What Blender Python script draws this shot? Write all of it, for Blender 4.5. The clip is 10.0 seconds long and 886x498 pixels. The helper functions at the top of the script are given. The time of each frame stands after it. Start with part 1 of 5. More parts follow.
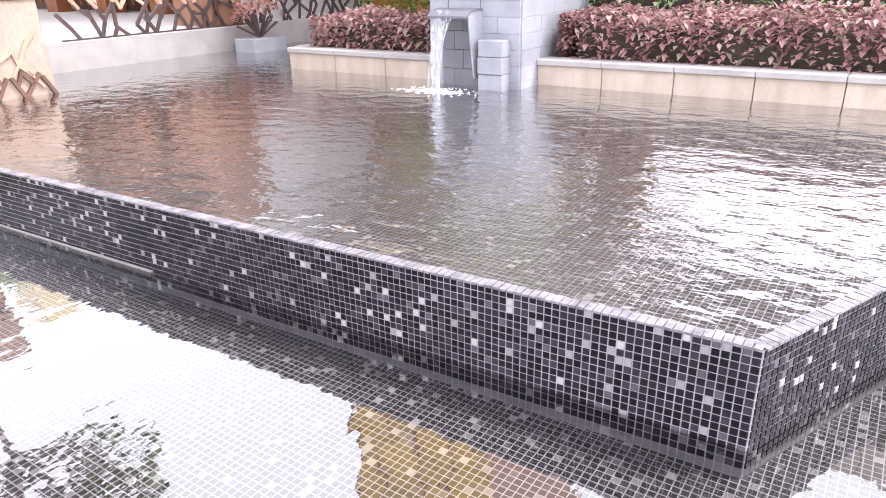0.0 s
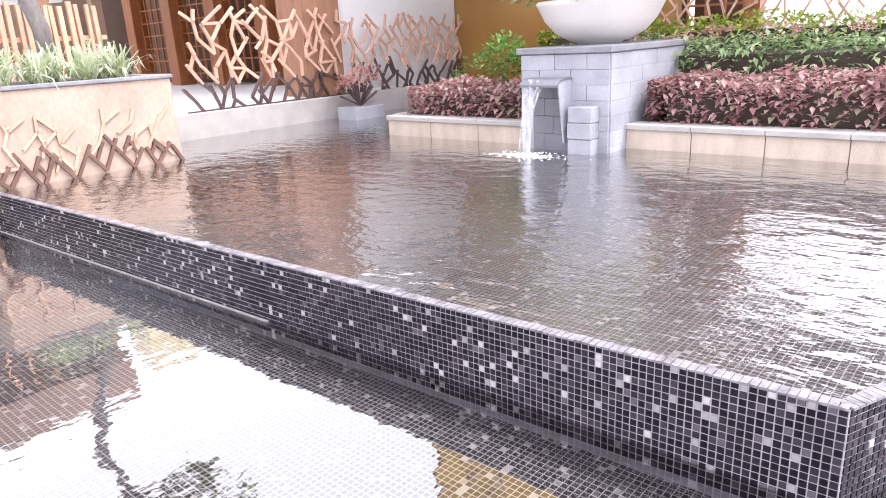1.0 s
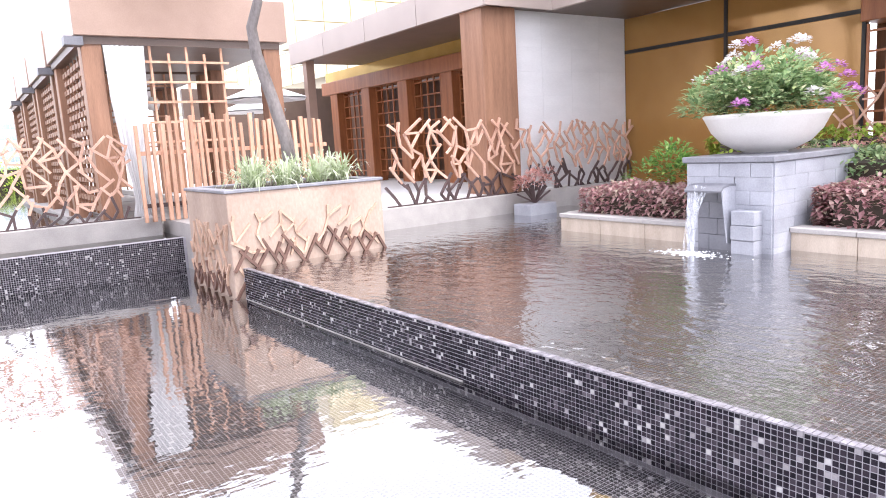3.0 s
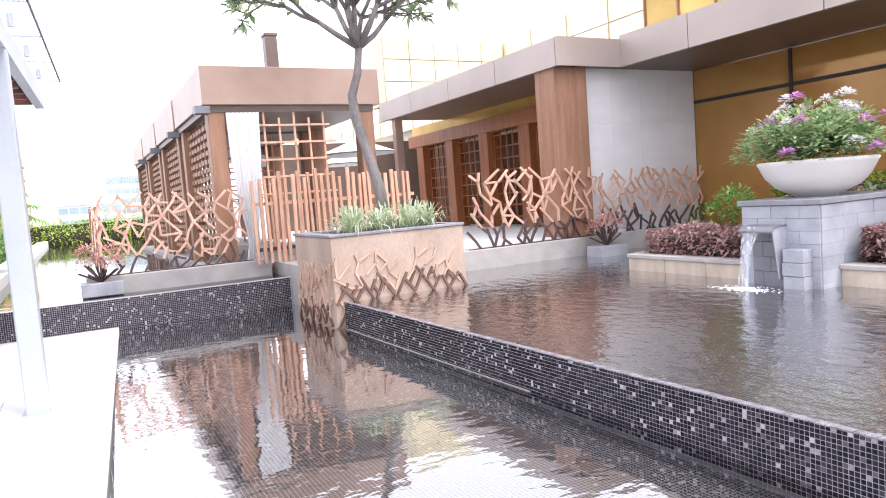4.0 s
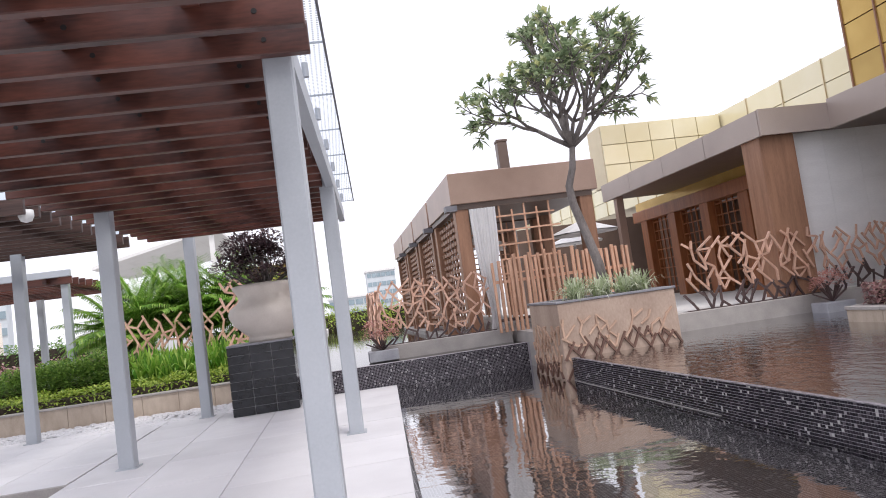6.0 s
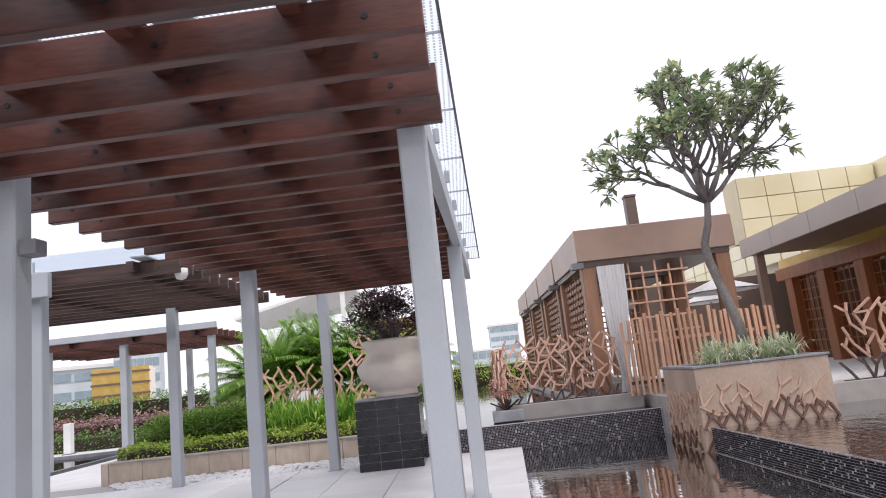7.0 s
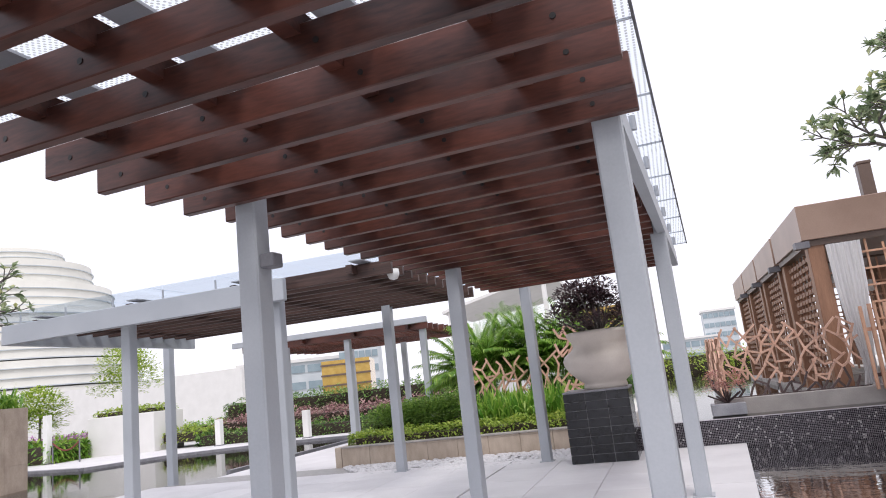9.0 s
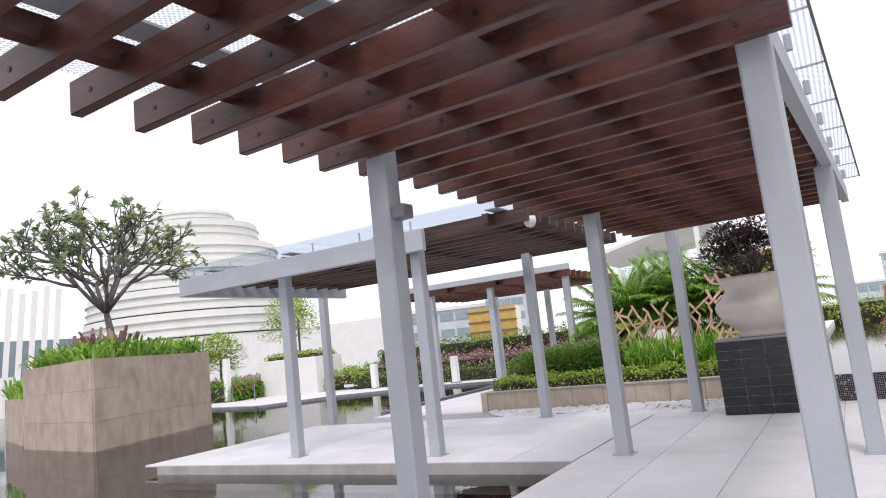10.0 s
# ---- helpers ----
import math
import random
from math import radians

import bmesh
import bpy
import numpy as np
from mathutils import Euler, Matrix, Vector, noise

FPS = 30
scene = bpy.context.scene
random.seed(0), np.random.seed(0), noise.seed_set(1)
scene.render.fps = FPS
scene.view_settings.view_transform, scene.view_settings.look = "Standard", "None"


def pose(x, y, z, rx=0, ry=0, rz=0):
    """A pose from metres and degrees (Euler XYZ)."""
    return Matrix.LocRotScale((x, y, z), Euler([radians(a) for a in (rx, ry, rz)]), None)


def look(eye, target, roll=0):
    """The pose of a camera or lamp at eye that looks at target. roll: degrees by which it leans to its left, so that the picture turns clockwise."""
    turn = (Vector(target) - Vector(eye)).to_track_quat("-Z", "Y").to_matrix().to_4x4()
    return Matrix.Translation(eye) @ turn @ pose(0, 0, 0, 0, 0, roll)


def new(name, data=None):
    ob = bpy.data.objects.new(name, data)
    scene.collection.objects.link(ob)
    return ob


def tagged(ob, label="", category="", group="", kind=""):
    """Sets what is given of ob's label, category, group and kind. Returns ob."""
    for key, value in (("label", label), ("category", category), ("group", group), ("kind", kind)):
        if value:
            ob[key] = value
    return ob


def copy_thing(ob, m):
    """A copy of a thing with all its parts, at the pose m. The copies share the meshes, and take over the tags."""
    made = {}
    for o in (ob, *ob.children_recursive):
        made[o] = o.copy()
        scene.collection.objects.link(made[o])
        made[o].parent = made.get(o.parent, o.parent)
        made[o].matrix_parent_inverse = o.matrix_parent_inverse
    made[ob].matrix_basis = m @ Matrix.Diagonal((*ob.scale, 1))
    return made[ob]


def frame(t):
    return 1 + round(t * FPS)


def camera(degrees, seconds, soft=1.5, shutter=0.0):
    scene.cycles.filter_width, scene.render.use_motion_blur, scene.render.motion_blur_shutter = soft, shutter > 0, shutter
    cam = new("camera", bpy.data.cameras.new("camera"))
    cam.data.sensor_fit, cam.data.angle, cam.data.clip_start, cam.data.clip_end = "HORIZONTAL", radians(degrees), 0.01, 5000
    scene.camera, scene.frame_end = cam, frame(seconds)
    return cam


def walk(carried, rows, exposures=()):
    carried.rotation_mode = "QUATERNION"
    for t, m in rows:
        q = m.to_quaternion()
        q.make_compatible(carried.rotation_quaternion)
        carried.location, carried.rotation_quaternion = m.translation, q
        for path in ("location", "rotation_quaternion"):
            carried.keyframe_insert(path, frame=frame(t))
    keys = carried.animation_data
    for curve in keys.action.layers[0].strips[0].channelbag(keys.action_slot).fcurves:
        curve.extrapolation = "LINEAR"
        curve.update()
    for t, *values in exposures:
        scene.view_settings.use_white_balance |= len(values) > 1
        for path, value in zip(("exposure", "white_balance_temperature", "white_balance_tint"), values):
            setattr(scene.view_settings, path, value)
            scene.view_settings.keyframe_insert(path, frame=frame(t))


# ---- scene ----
cam = camera(66.0, 10.0, soft=1.0)
PATH = [
    (0, (-1.767, -0.177, 1.253), (-0.235, 0.861, 0.494), -1.39),
    (0.5, (-1.854, -0.218, 1.282), (-0.362, 0.931, 0.609), -2.20),
    (1, (-1.946, -0.272, 1.325), (-0.517, 0.997, 0.736), -3.06),
    (1.5, (-2.050, -0.312, 1.350), (-0.702, 1.066, 0.818), -3.43),
    (2, (-2.160, -0.426, 1.366), (-0.881, 1.045, 0.918), -3.32),
    (2.5, (-2.365, -0.609, 1.425), (-1.159, 0.940, 1.044), -2.91),
    (3, (-2.570, -0.801, 1.495), (-1.439, 0.819, 1.186), -3.37),
    (4.5, (-3.225, -2.184, 1.523), (-2.397, -0.366, 1.434), -4.93),
    (5, (-3.340, -2.818, 1.421), (-2.648, -0.942, 1.398), -6.04),
    (5.5, (-3.427, -3.426, 1.361), (-2.925, -1.490, 1.406), -7.30),
    (7, (-3.491, -3.386, 1.456), (-3.510, -1.416, 1.804), -6.34),
    (7.5, (-3.534, -3.421, 1.444), (-3.729, -1.467, 1.824), -5.20),
    (8, (-3.548, -3.448, 1.444), (-3.874, -1.512, 1.823), -5.27),
    (8.5, (-3.535, -3.439, 1.469), (-3.924, -1.512, 1.840), -5.04),
    (9, (-3.491, -3.432, 1.496), (-4.078, -1.559, 1.879), -6.53),
    (9.5, (-3.439, -3.370, 1.502), (-4.148, -1.533, 1.851), -7.58),
    (10, (-3.431, -3.323, 1.491), (-4.421, -1.609, 1.772), -6.29),
]
LIGHT = ((0.0, 1.75, 6400, 12), (2.5, 1.78, 6300, 12), (3.2, 1.65, 6250, 11), (4.5, 1.15, 6250, 10), (5.5, 0.58, 6400, 10), (6.5, 0.16, 6500, 10), (10.0, 0.16, 6500, 10))
walk(cam, [(t, look(eye, target, roll)) for t, eye, target, roll in PATH], exposures=LIGHT)

# ---- light ----
world = bpy.data.worlds.new("world")
scene.world = world
world.use_nodes = True
wn, wl = world.node_tree.nodes, world.node_tree.links
sky = wn.new("ShaderNodeTexSky")
sky.sky_type, sky.sun_disc = "NISHITA", False
SUN_EL, SUN_AZ = radians(58), radians(150)
sky.sun_elevation, sky.sun_rotation = SUN_EL, SUN_AZ
sky.air_density, sky.dust_density = 1.0, 3.0
haze = wn.new("ShaderNodeMix")
haze.data_type = "RGBA"
haze.inputs["Factor"].default_value = 0.8
haze.inputs["B"].default_value = (10.0, 9.75, 10.6, 1)
bg = wn["Background"]
bg.inputs["Strength"].default_value = 0.12
wl.new(sky.outputs[0], haze.inputs["A"])
wl.new(haze.outputs["Result"], bg.inputs["Color"])
sun = new("sun", bpy.data.lights.new("sun", "SUN"))
sun.data.energy, sun.data.angle, sun.data.color = 1.3, radians(14), (1.0, 0.96, 0.94)
sun.matrix_basis = look((math.sin(SUN_AZ) * math.cos(SUN_EL) * 50, math.cos(SUN_AZ) * math.cos(SUN_EL) * 50, math.sin(SUN_EL) * 50), (0, 0, 0))


# ---- materials ----
class Nodes:
    """A small writer of node materials."""

    def __init__(self, name):
        self.mat = bpy.data.materials.new(name)
        self.mat.use_nodes = True
        self.tree = self.mat.node_tree
        self.bsdf = self.tree.nodes["Principled BSDF"]
        self.out = self.tree.nodes["Material Output"]

    def add(self, kind, operation="", blend_type=""):
        node = self.tree.nodes.new(kind)
        if operation:
            node.operation = operation
        if blend_type:
            node.data_type, node.blend_type = "RGBA", blend_type
        return node

    def link(self, a, b):
        self.tree.links.new(a, b)

    def place(self, scale=(1, 1, 1), space="Position"):
        if space == "Position":
            source = self.add("ShaderNodeNewGeometry").outputs["Position"]
        else:
            source = self.add("ShaderNodeTexCoord").outputs[space]
        m = self.add("ShaderNodeMapping")
        m.inputs["Scale"].default_value = scale
        self.link(source, m.inputs["Vector"])
        return m.outputs["Vector"]

    def noise(self, vector, scale, detail=4, rough=0.55):
        n = self.add("ShaderNodeTexNoise")
        n.inputs["Scale"].default_value, n.inputs["Detail"].default_value, n.inputs["Roughness"].default_value = scale, detail, rough
        self.link(vector, n.inputs["Vector"])
        return n.outputs["Fac"]

    def ramp(self, fac, stops, mode="LINEAR"):
        r = self.add("ShaderNodeValToRGB")
        r.color_ramp.interpolation = mode
        els = r.color_ramp.elements
        while len(els) < len(stops):
            els.new(0.5)
        for e, (p, c) in zip(els, stops):
            e.position, e.color = p, (*c, 1)
        self.link(fac, r.inputs["Fac"])
        return r.outputs["Color"]

    def mix(self, fac, a, b, blend="MIX"):
        m = self.add("ShaderNodeMix", blend_type=blend)
        for socket, value in (("Factor", fac), ("A", a), ("B", b)):
            if isinstance(value, (int, float)):
                m.inputs[socket].default_value = value
            elif isinstance(value, tuple):
                m.inputs[socket].default_value = (*value, 1)
            else:
                self.link(value, m.inputs[socket])
        return m.outputs["Result"]

    def math(self, op, a, b=0.0):
        m = self.add("ShaderNodeMath", operation=op)
        for socket, value in zip(m.inputs, (a, b)):
            if isinstance(value, (int, float)):
                socket.default_value = value
            else:
                self.link(value, socket)
        return m.outputs[0]

    def bump(self, height, strength=0.3, distance=0.01):
        b = self.add("ShaderNodeBump")
        b.inputs["Strength"].default_value, b.inputs["Distance"].default_value = strength, distance
        self.link(height, b.inputs["Height"])
        self.link(b.outputs[0], self.bsdf.inputs["Normal"])

    def done(self, color, rough=0.6, metal=0.0, spec=None):
        if isinstance(color, tuple):
            self.bsdf.inputs["Base Color"].default_value = (*color, 1)
        else:
            self.link(color, self.bsdf.inputs["Base Color"])
        if isinstance(rough, (int, float)):
            self.bsdf.inputs["Roughness"].default_value = rough
        else:
            self.link(rough, self.bsdf.inputs["Roughness"])
        self.bsdf.inputs["Metallic"].default_value = metal
        if spec is not None:
            self.bsdf.inputs["Specular IOR Level"].default_value = spec
        return self.mat


def grainy(name, dark, light, scale=6.0, stretch=(1, 1, 1), rough=0.6, metal=0.0, bump=0.25, fine=60.0, vary=0.0, spec=None):
    """Two colours mixed by a broad and a fine noise, with relief; vary: how far single objects differ."""
    n = Nodes(name)
    v = n.place(stretch)
    broad, small = n.noise(v, scale), n.noise(v, fine, 3)
    both = n.math("ADD", n.math("MULTIPLY", broad, 0.65), n.math("MULTIPLY", small, 0.35))
    color = n.ramp(both, [(0.3, dark), (0.7, light)])
    if vary:
        rnd = n.add("ShaderNodeObjectInfo").outputs["Random"]
        value = n.math("ADD", n.math("MULTIPLY", rnd, vary), 1 - vary / 2)
        hsv = n.add("ShaderNodeHueSaturation")
        n.link(color, hsv.inputs["Color"])
        n.link(value, hsv.inputs["Value"])
        color = hsv.outputs["Color"]
    if bump:
        n.bump(both, bump, 0.006)
    return n.done(color, rough, metal, spec)


def leafy(name, stops, rough=0.45, sheen=0.15):
    """Leaves, each island of the mesh with a colour of its own."""
    n = Nodes(name)
    rnd = n.add("ShaderNodeNewGeometry").outputs["Random Per Island"]
    color = n.ramp(rnd, stops)
    grain = n.noise(n.place(), 35, 2)
    color = n.mix(n.math("MULTIPLY", grain, 0.18), color, (0.03, 0.05, 0.02), "MIX")
    n.bsdf.inputs["Subsurface Weight"].default_value = 0.0
    mat = n.done(color, rough)
    trans = n.add("ShaderNodeBsdfTranslucent")
    n.link(color, trans.inputs["Color"])
    mixer = n.add("ShaderNodeMixShader")
    mixer.inputs[0].default_value = 0.4
    n.link(n.bsdf.outputs[0], mixer.inputs[1])
    n.link(trans.outputs[0], mixer.inputs[2])
    n.link(mixer.outputs[0], n.out.inputs["Surface"])
    return mat


TILE = 0.0262
MOSAIC = [(0.0, (0.005, 0.004, 0.008)), (0.3, (0.011, 0.008, 0.014)), (0.55, (0.022, 0.016, 0.024)), (0.78, (0.04, 0.032, 0.042)), (0.9, (0.1, 0.085, 0.1)), (0.945, (0.3, 0.28, 0.29)), (0.97, (0.46, 0.44, 0.44))]


def mosaic_floor(name, light=1.0, silt=0.16, line=1.0):
    n = Nodes(name)
    v = n.place((1 / TILE, 1 / TILE, 1 / TILE))
    cell = n.add("ShaderNodeVectorMath", operation="FLOOR")
    n.link(v, cell.inputs[0])
    frac = n.add("ShaderNodeVectorMath", operation="FRACTION")
    n.link(v, frac.inputs[0])
    white = n.add("ShaderNodeTexWhiteNoise")
    flat = n.add("ShaderNodeVectorMath", operation="MULTIPLY")
    flat.inputs[1].default_value = (1, 1, 0)
    n.link(cell.outputs[0], flat.inputs[0])
    n.link(flat.outputs[0], white.inputs["Vector"])
    color = n.ramp(white.outputs["Value"], MOSAIC, "CONSTANT")
    xyz = n.add("ShaderNodeSeparateXYZ")
    n.link(frac.outputs[0], xyz.inputs[0])
    joint = n.math("MAXIMUM", n.math("LESS_THAN", xyz.outputs[0], 0.14), n.math("LESS_THAN", xyz.outputs[1], 0.14))
    color = n.mix(joint, color, (0.3 * light * line, 0.29 * light * line, 0.31 * light * line))
    dirt = n.noise(n.place(), 1.3, 5)
    color = n.mix(n.math("MULTIPLY", dirt, silt), color, (0.2 * light, 0.193 * light, 0.185 * light))
    n.bump(n.math("SUBTRACT", 1.0, joint), 0.4, 0.002)
    return n.done(color, 0.35)


def mosaic_tile(name, islands):
    n = Nodes(name)
    if islands:
        rnd = n.add("ShaderNodeNewGeometry").outputs["Random Per Island"]
    else:
        rnd = n.add("ShaderNodeObjectInfo").outputs["Random"]
    color = n.ramp(rnd, MOSAIC, "CONSTANT")
    haze = n.noise(n.place(), 40, 3)
    color = n.mix(n.math("MULTIPLY", haze, 0.03), color, (0.4, 0.36, 0.4))
    n.bump(n.noise(n.place(), 90, 2), 0.15, 0.002)
    return n.done(color, 0.2, spec=0.18)


def water_surface(name, ripple, scale, strength, tint, ior=1.45, gain=1.0):
    """Still or rippled water: clear below, with a mirror on top by Fresnel."""
    n = Nodes(name)
    n.tree.nodes.remove(n.bsdf)
    v = n.place(ripple)
    waves = n.math("ADD", n.noise(v, scale, 3, 0.5), n.math("MULTIPLY", n.noise(v, scale * 3.1, 2), 0.25))
    b = n.add("ShaderNodeBump")
    b.inputs["Strength"].default_value, b.inputs["Distance"].default_value = strength, 0.05
    n.link(waves, b.inputs["Height"])
    fres = n.add("ShaderNodeFresnel")
    fres.inputs["IOR"].default_value = ior
    n.link(b.outputs[0], fres.inputs["Normal"])
    clear, gloss, both = n.add("ShaderNodeBsdfTransparent"), n.add("ShaderNodeBsdfGlossy"), n.add("ShaderNodeMixShader")
    clear.inputs["Color"].default_value = (*tint, 1)
    gloss.inputs["Roughness"].default_value = 0.015
    n.link(b.outputs[0], gloss.inputs["Normal"])
    n.link(n.math("MINIMUM", n.math("MULTIPLY", fres.outputs[0], gain), 1.0), both.inputs[0])
    n.link(clear.outputs[0], both.inputs[1])
    n.link(gloss.outputs[0], both.inputs[2])
    n.link(both.outputs[0], n.out.inputs["Surface"])
    return n.mat


def glass(name, tint, mirror=0.25, rough=0.03):
    """Thin coated glass: partly clear, partly a mirror."""
    n = Nodes(name)
    n.tree.nodes.remove(n.bsdf)
    clear, gloss, both = n.add("ShaderNodeBsdfTransparent"), n.add("ShaderNodeBsdfGlossy"), n.add("ShaderNodeMixShader")
    clear.inputs["Color"].default_value = (*tint, 1)
    gloss.inputs["Roughness"].default_value = rough
    both.inputs[0].default_value = mirror
    n.link(clear.outputs[0], both.inputs[1])
    n.link(gloss.outputs[0], both.inputs[2])
    n.link(both.outputs[0], n.out.inputs["Surface"])
    return n.mat


def fritted(name):
    """Clear canopy glass printed with small grey dots."""
    n = Nodes(name)
    v = n.place((1 / 0.035, 1 / 0.035, 0))
    frac = n.add("ShaderNodeVectorMath", operation="FRACTION")
    n.link(v, frac.inputs[0])
    away = n.add("ShaderNodeVectorMath", operation="DISTANCE")
    away.inputs[1].default_value = (0.5, 0.5, 0)
    n.link(frac.outputs[0], away.inputs[0])
    dot = n.math("MULTIPLY", n.math("LESS_THAN", away.outputs["Value"], 0.22), 0.5)
    clear, both = n.add("ShaderNodeBsdfTransparent"), n.add("ShaderNodeMixShader")
    clear.inputs["Color"].default_value = (0.93, 0.95, 0.97, 1)
    n.done((0.5, 0.51, 0.53), 0.5)
    n.link(dot, both.inputs[0])
    n.link(clear.outputs[0], both.inputs[1])
    n.link(n.bsdf.outputs[0], both.inputs[2])
    n.link(both.outputs[0], n.out.inputs["Surface"])
    return n.mat


def sheet_water(name):
    """Falling water: streaks of foam in a clear sheet."""
    n = Nodes(name)
    streak = n.noise(n.place((14, 14, 0.8)), 3.0, 4)
    clear, both = n.add("ShaderNodeBsdfTransparent"), n.add("ShaderNodeMixShader")
    n.link(n.ramp(streak, [(0.38, (0.06, 0.06, 0.06)), (0.7, (0.55, 0.55, 0.55))]), both.inputs[0])
    n.done((0.82, 0.85, 0.9), 0.15)
    n.link(clear.outputs[0], both.inputs[1])
    n.link(n.bsdf.outputs[0], both.inputs[2])
    n.link(both.outputs[0], n.out.inputs["Surface"])
    return n.mat


M = {}
M["mosaic_floor"] = mosaic_floor("mosaic floor", 1.6)
M["mosaic_pool"] = mosaic_floor("mosaic floor of the raised pool", 2.3, 0.42, 0.6)
M["tile"] = mosaic_tile("glass mosaic tile", False)
M["tile_rest"] = mosaic_tile("glass mosaic tiles joined", True)
M["rim"] = grainy("wet pale rim tile", (0.1, 0.095, 0.105), (0.34, 0.32, 0.35), 14, rough=0.25, bump=0.3, fine=45)
M["grout"] = grainy("pale grout", (0.27, 0.255, 0.28), (0.42, 0.4, 0.43), 8, bump=0.1)
M["water_low"] = water_surface("still water", (0.8, 1.2, 1), 3.4, 0.07, (0.93, 0.93, 0.92), 2.0, 2.15)
M["water_high"] = water_surface("rippled water", (1.6, 1.0, 1), 4.2, 0.26, (0.9, 0.89, 0.88), 1.6, 2.15)
M["water_canal"] = water_surface("canal water", (1.0, 1.3, 1), 2.5, 0.04, (0.6, 0.6, 0.55), 1.7)
M["white_water"] = grainy("foaming water", (0.75, 0.77, 0.8), (0.9, 0.92, 0.95), 20, rough=0.2)
M["fall"] = sheet_water("falling water")
M["paver"] = grainy("pale granite paving", (0.6, 0.585, 0.6), (0.76, 0.745, 0.76), 1.2, rough=0.55, bump=0.08, fine=150, vary=0.1)
M["joint"] = grainy("paving joint", (0.3, 0.29, 0.29), (0.42, 0.41, 0.4), 10)
M["stone"] = grainy("beige sandstone", (0.31, 0.22, 0.17), (0.5, 0.385, 0.31), 2.2, (1, 1, 0.5), 0.75, bump=0.3, fine=45, vary=0.08)
M["stone_grey"] = grainy("beige grey stone coping", (0.3, 0.28, 0.27), (0.46, 0.43, 0.41), 3, rough=0.7)
M["stone_brown"] = grainy("streaked brown stone", (0.33, 0.25, 0.19), (0.58, 0.48, 0.39), 1.6, (1.5, 1.5, 1.1), 0.7, fine=28, vary=0.1)
M["bed_wall"] = grainy("cream stone bed wall", (0.4, 0.32, 0.25), (0.6, 0.51, 0.42), 4, (2, 2, 0.7), 0.7, fine=60, vary=0.1)
M["block"] = grainy("grey basalt cladding", (0.25, 0.255, 0.285), (0.42, 0.425, 0.465), 3, rough=0.6, bump=0.15, vary=0.16)
M["coping"] = grainy("dark grey coping", (0.16, 0.16, 0.18), (0.3, 0.3, 0.33), 5, rough=0.5)
M["steel_paint"] = grainy("pale grey painted steel", (0.37, 0.395, 0.43), (0.45, 0.475, 0.51), 1.5, rough=0.4, bump=0.05)
M["steel_dark"] = grainy("dark grey steel", (0.13, 0.13, 0.15), (0.2, 0.2, 0.22), 4, rough=0.45)
M["wood_dark"] = grainy("dark red stained timber", (0.022, 0.009, 0.008), (0.16, 0.055, 0.038), 1.1, (0.6, 3, 4), 0.38, bump=0.2, fine=14, vary=0.5, spec=0.5)
M["wood_brown"] = grainy("brown timber cladding", (0.2, 0.1, 0.06), (0.38, 0.205, 0.125), 2.0, (5, 5, 0.5), 0.5, fine=20, vary=0.12)
M["wood_grey"] = grainy("weathered grey brown timber", (0.022, 0.013, 0.011), (0.11, 0.062, 0.05), 1.6, (0.5, 9, 13), 0.5, bump=0.25, fine=9, vary=0.4, spec=0.4)
M["wood_red"] = grainy("red brown varnished timber", (0.22, 0.075, 0.03), (0.43, 0.165, 0.065), 2.0, (5, 5, 0.5), 0.4, fine=20, vary=0.15)
M["interior_dark"] = grainy("dark brown for the dim interior", (0.06, 0.026, 0.013), (0.15, 0.065, 0.03), 1.5, (4, 4, 0.5), 0.45, fine=16)
M["copper"] = grainy("brown bronze panel", (0.29, 0.195, 0.155), (0.41, 0.29, 0.23), 1.2, rough=0.35, metal=0.25, bump=0.03, vary=0.08)
M["fascia"] = grainy("taupe metal fascia", (0.36, 0.3, 0.27), (0.46, 0.39, 0.35), 0.8, rough=0.4, metal=0.2, bump=0.03, vary=0.08)
M["soffit"] = grainy("dark brown soffit", (0.1, 0.07, 0.055), (0.16, 0.11, 0.09), 2, rough=0.4)
M["slat"] = grainy("orange brown timber slats", (0.45, 0.24, 0.15), (0.72, 0.45, 0.32), 3, (3, 3, 0.6), 0.55, fine=25, vary=0.25)
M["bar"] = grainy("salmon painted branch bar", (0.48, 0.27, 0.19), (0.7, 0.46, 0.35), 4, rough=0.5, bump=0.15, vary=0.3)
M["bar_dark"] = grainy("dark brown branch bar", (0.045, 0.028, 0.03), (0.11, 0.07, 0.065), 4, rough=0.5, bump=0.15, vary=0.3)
M["bar_stone"] = grainy("sandstone branch relief", (0.4, 0.25, 0.175), (0.58, 0.41, 0.31), 4, rough=0.7, bump=0.2, vary=0.2)
M["bar_brown"] = grainy("brown branch relief", (0.09, 0.045, 0.035), (0.2, 0.11, 0.08), 4, rough=0.6, bump=0.2, vary=0.3)
M["white_stone"] = grainy("white limestone wall", (0.66, 0.65, 0.65), (0.8, 0.79, 0.79), 0.9, (1, 1, 3), 0.6, bump=0.06, fine=30, vary=0.05)
M["white_joint"] = grainy("white stone joint", (0.66, 0.65, 0.65), (0.77, 0.76, 0.76), 3)
M["white_paint"] = grainy("white render", (0.7, 0.69, 0.67), (0.8, 0.79, 0.77), 1.0, rough=0.7, bump=0.05)
M["pot"] = grainy("cream cast stone", (0.56, 0.5, 0.45), (0.7, 0.64, 0.58), 3, rough=0.6, bump=0.08)
M["bowl"] = grainy("white cast stone", (0.66, 0.63, 0.6), (0.8, 0.78, 0.75), 3, rough=0.55, bump=0.08)
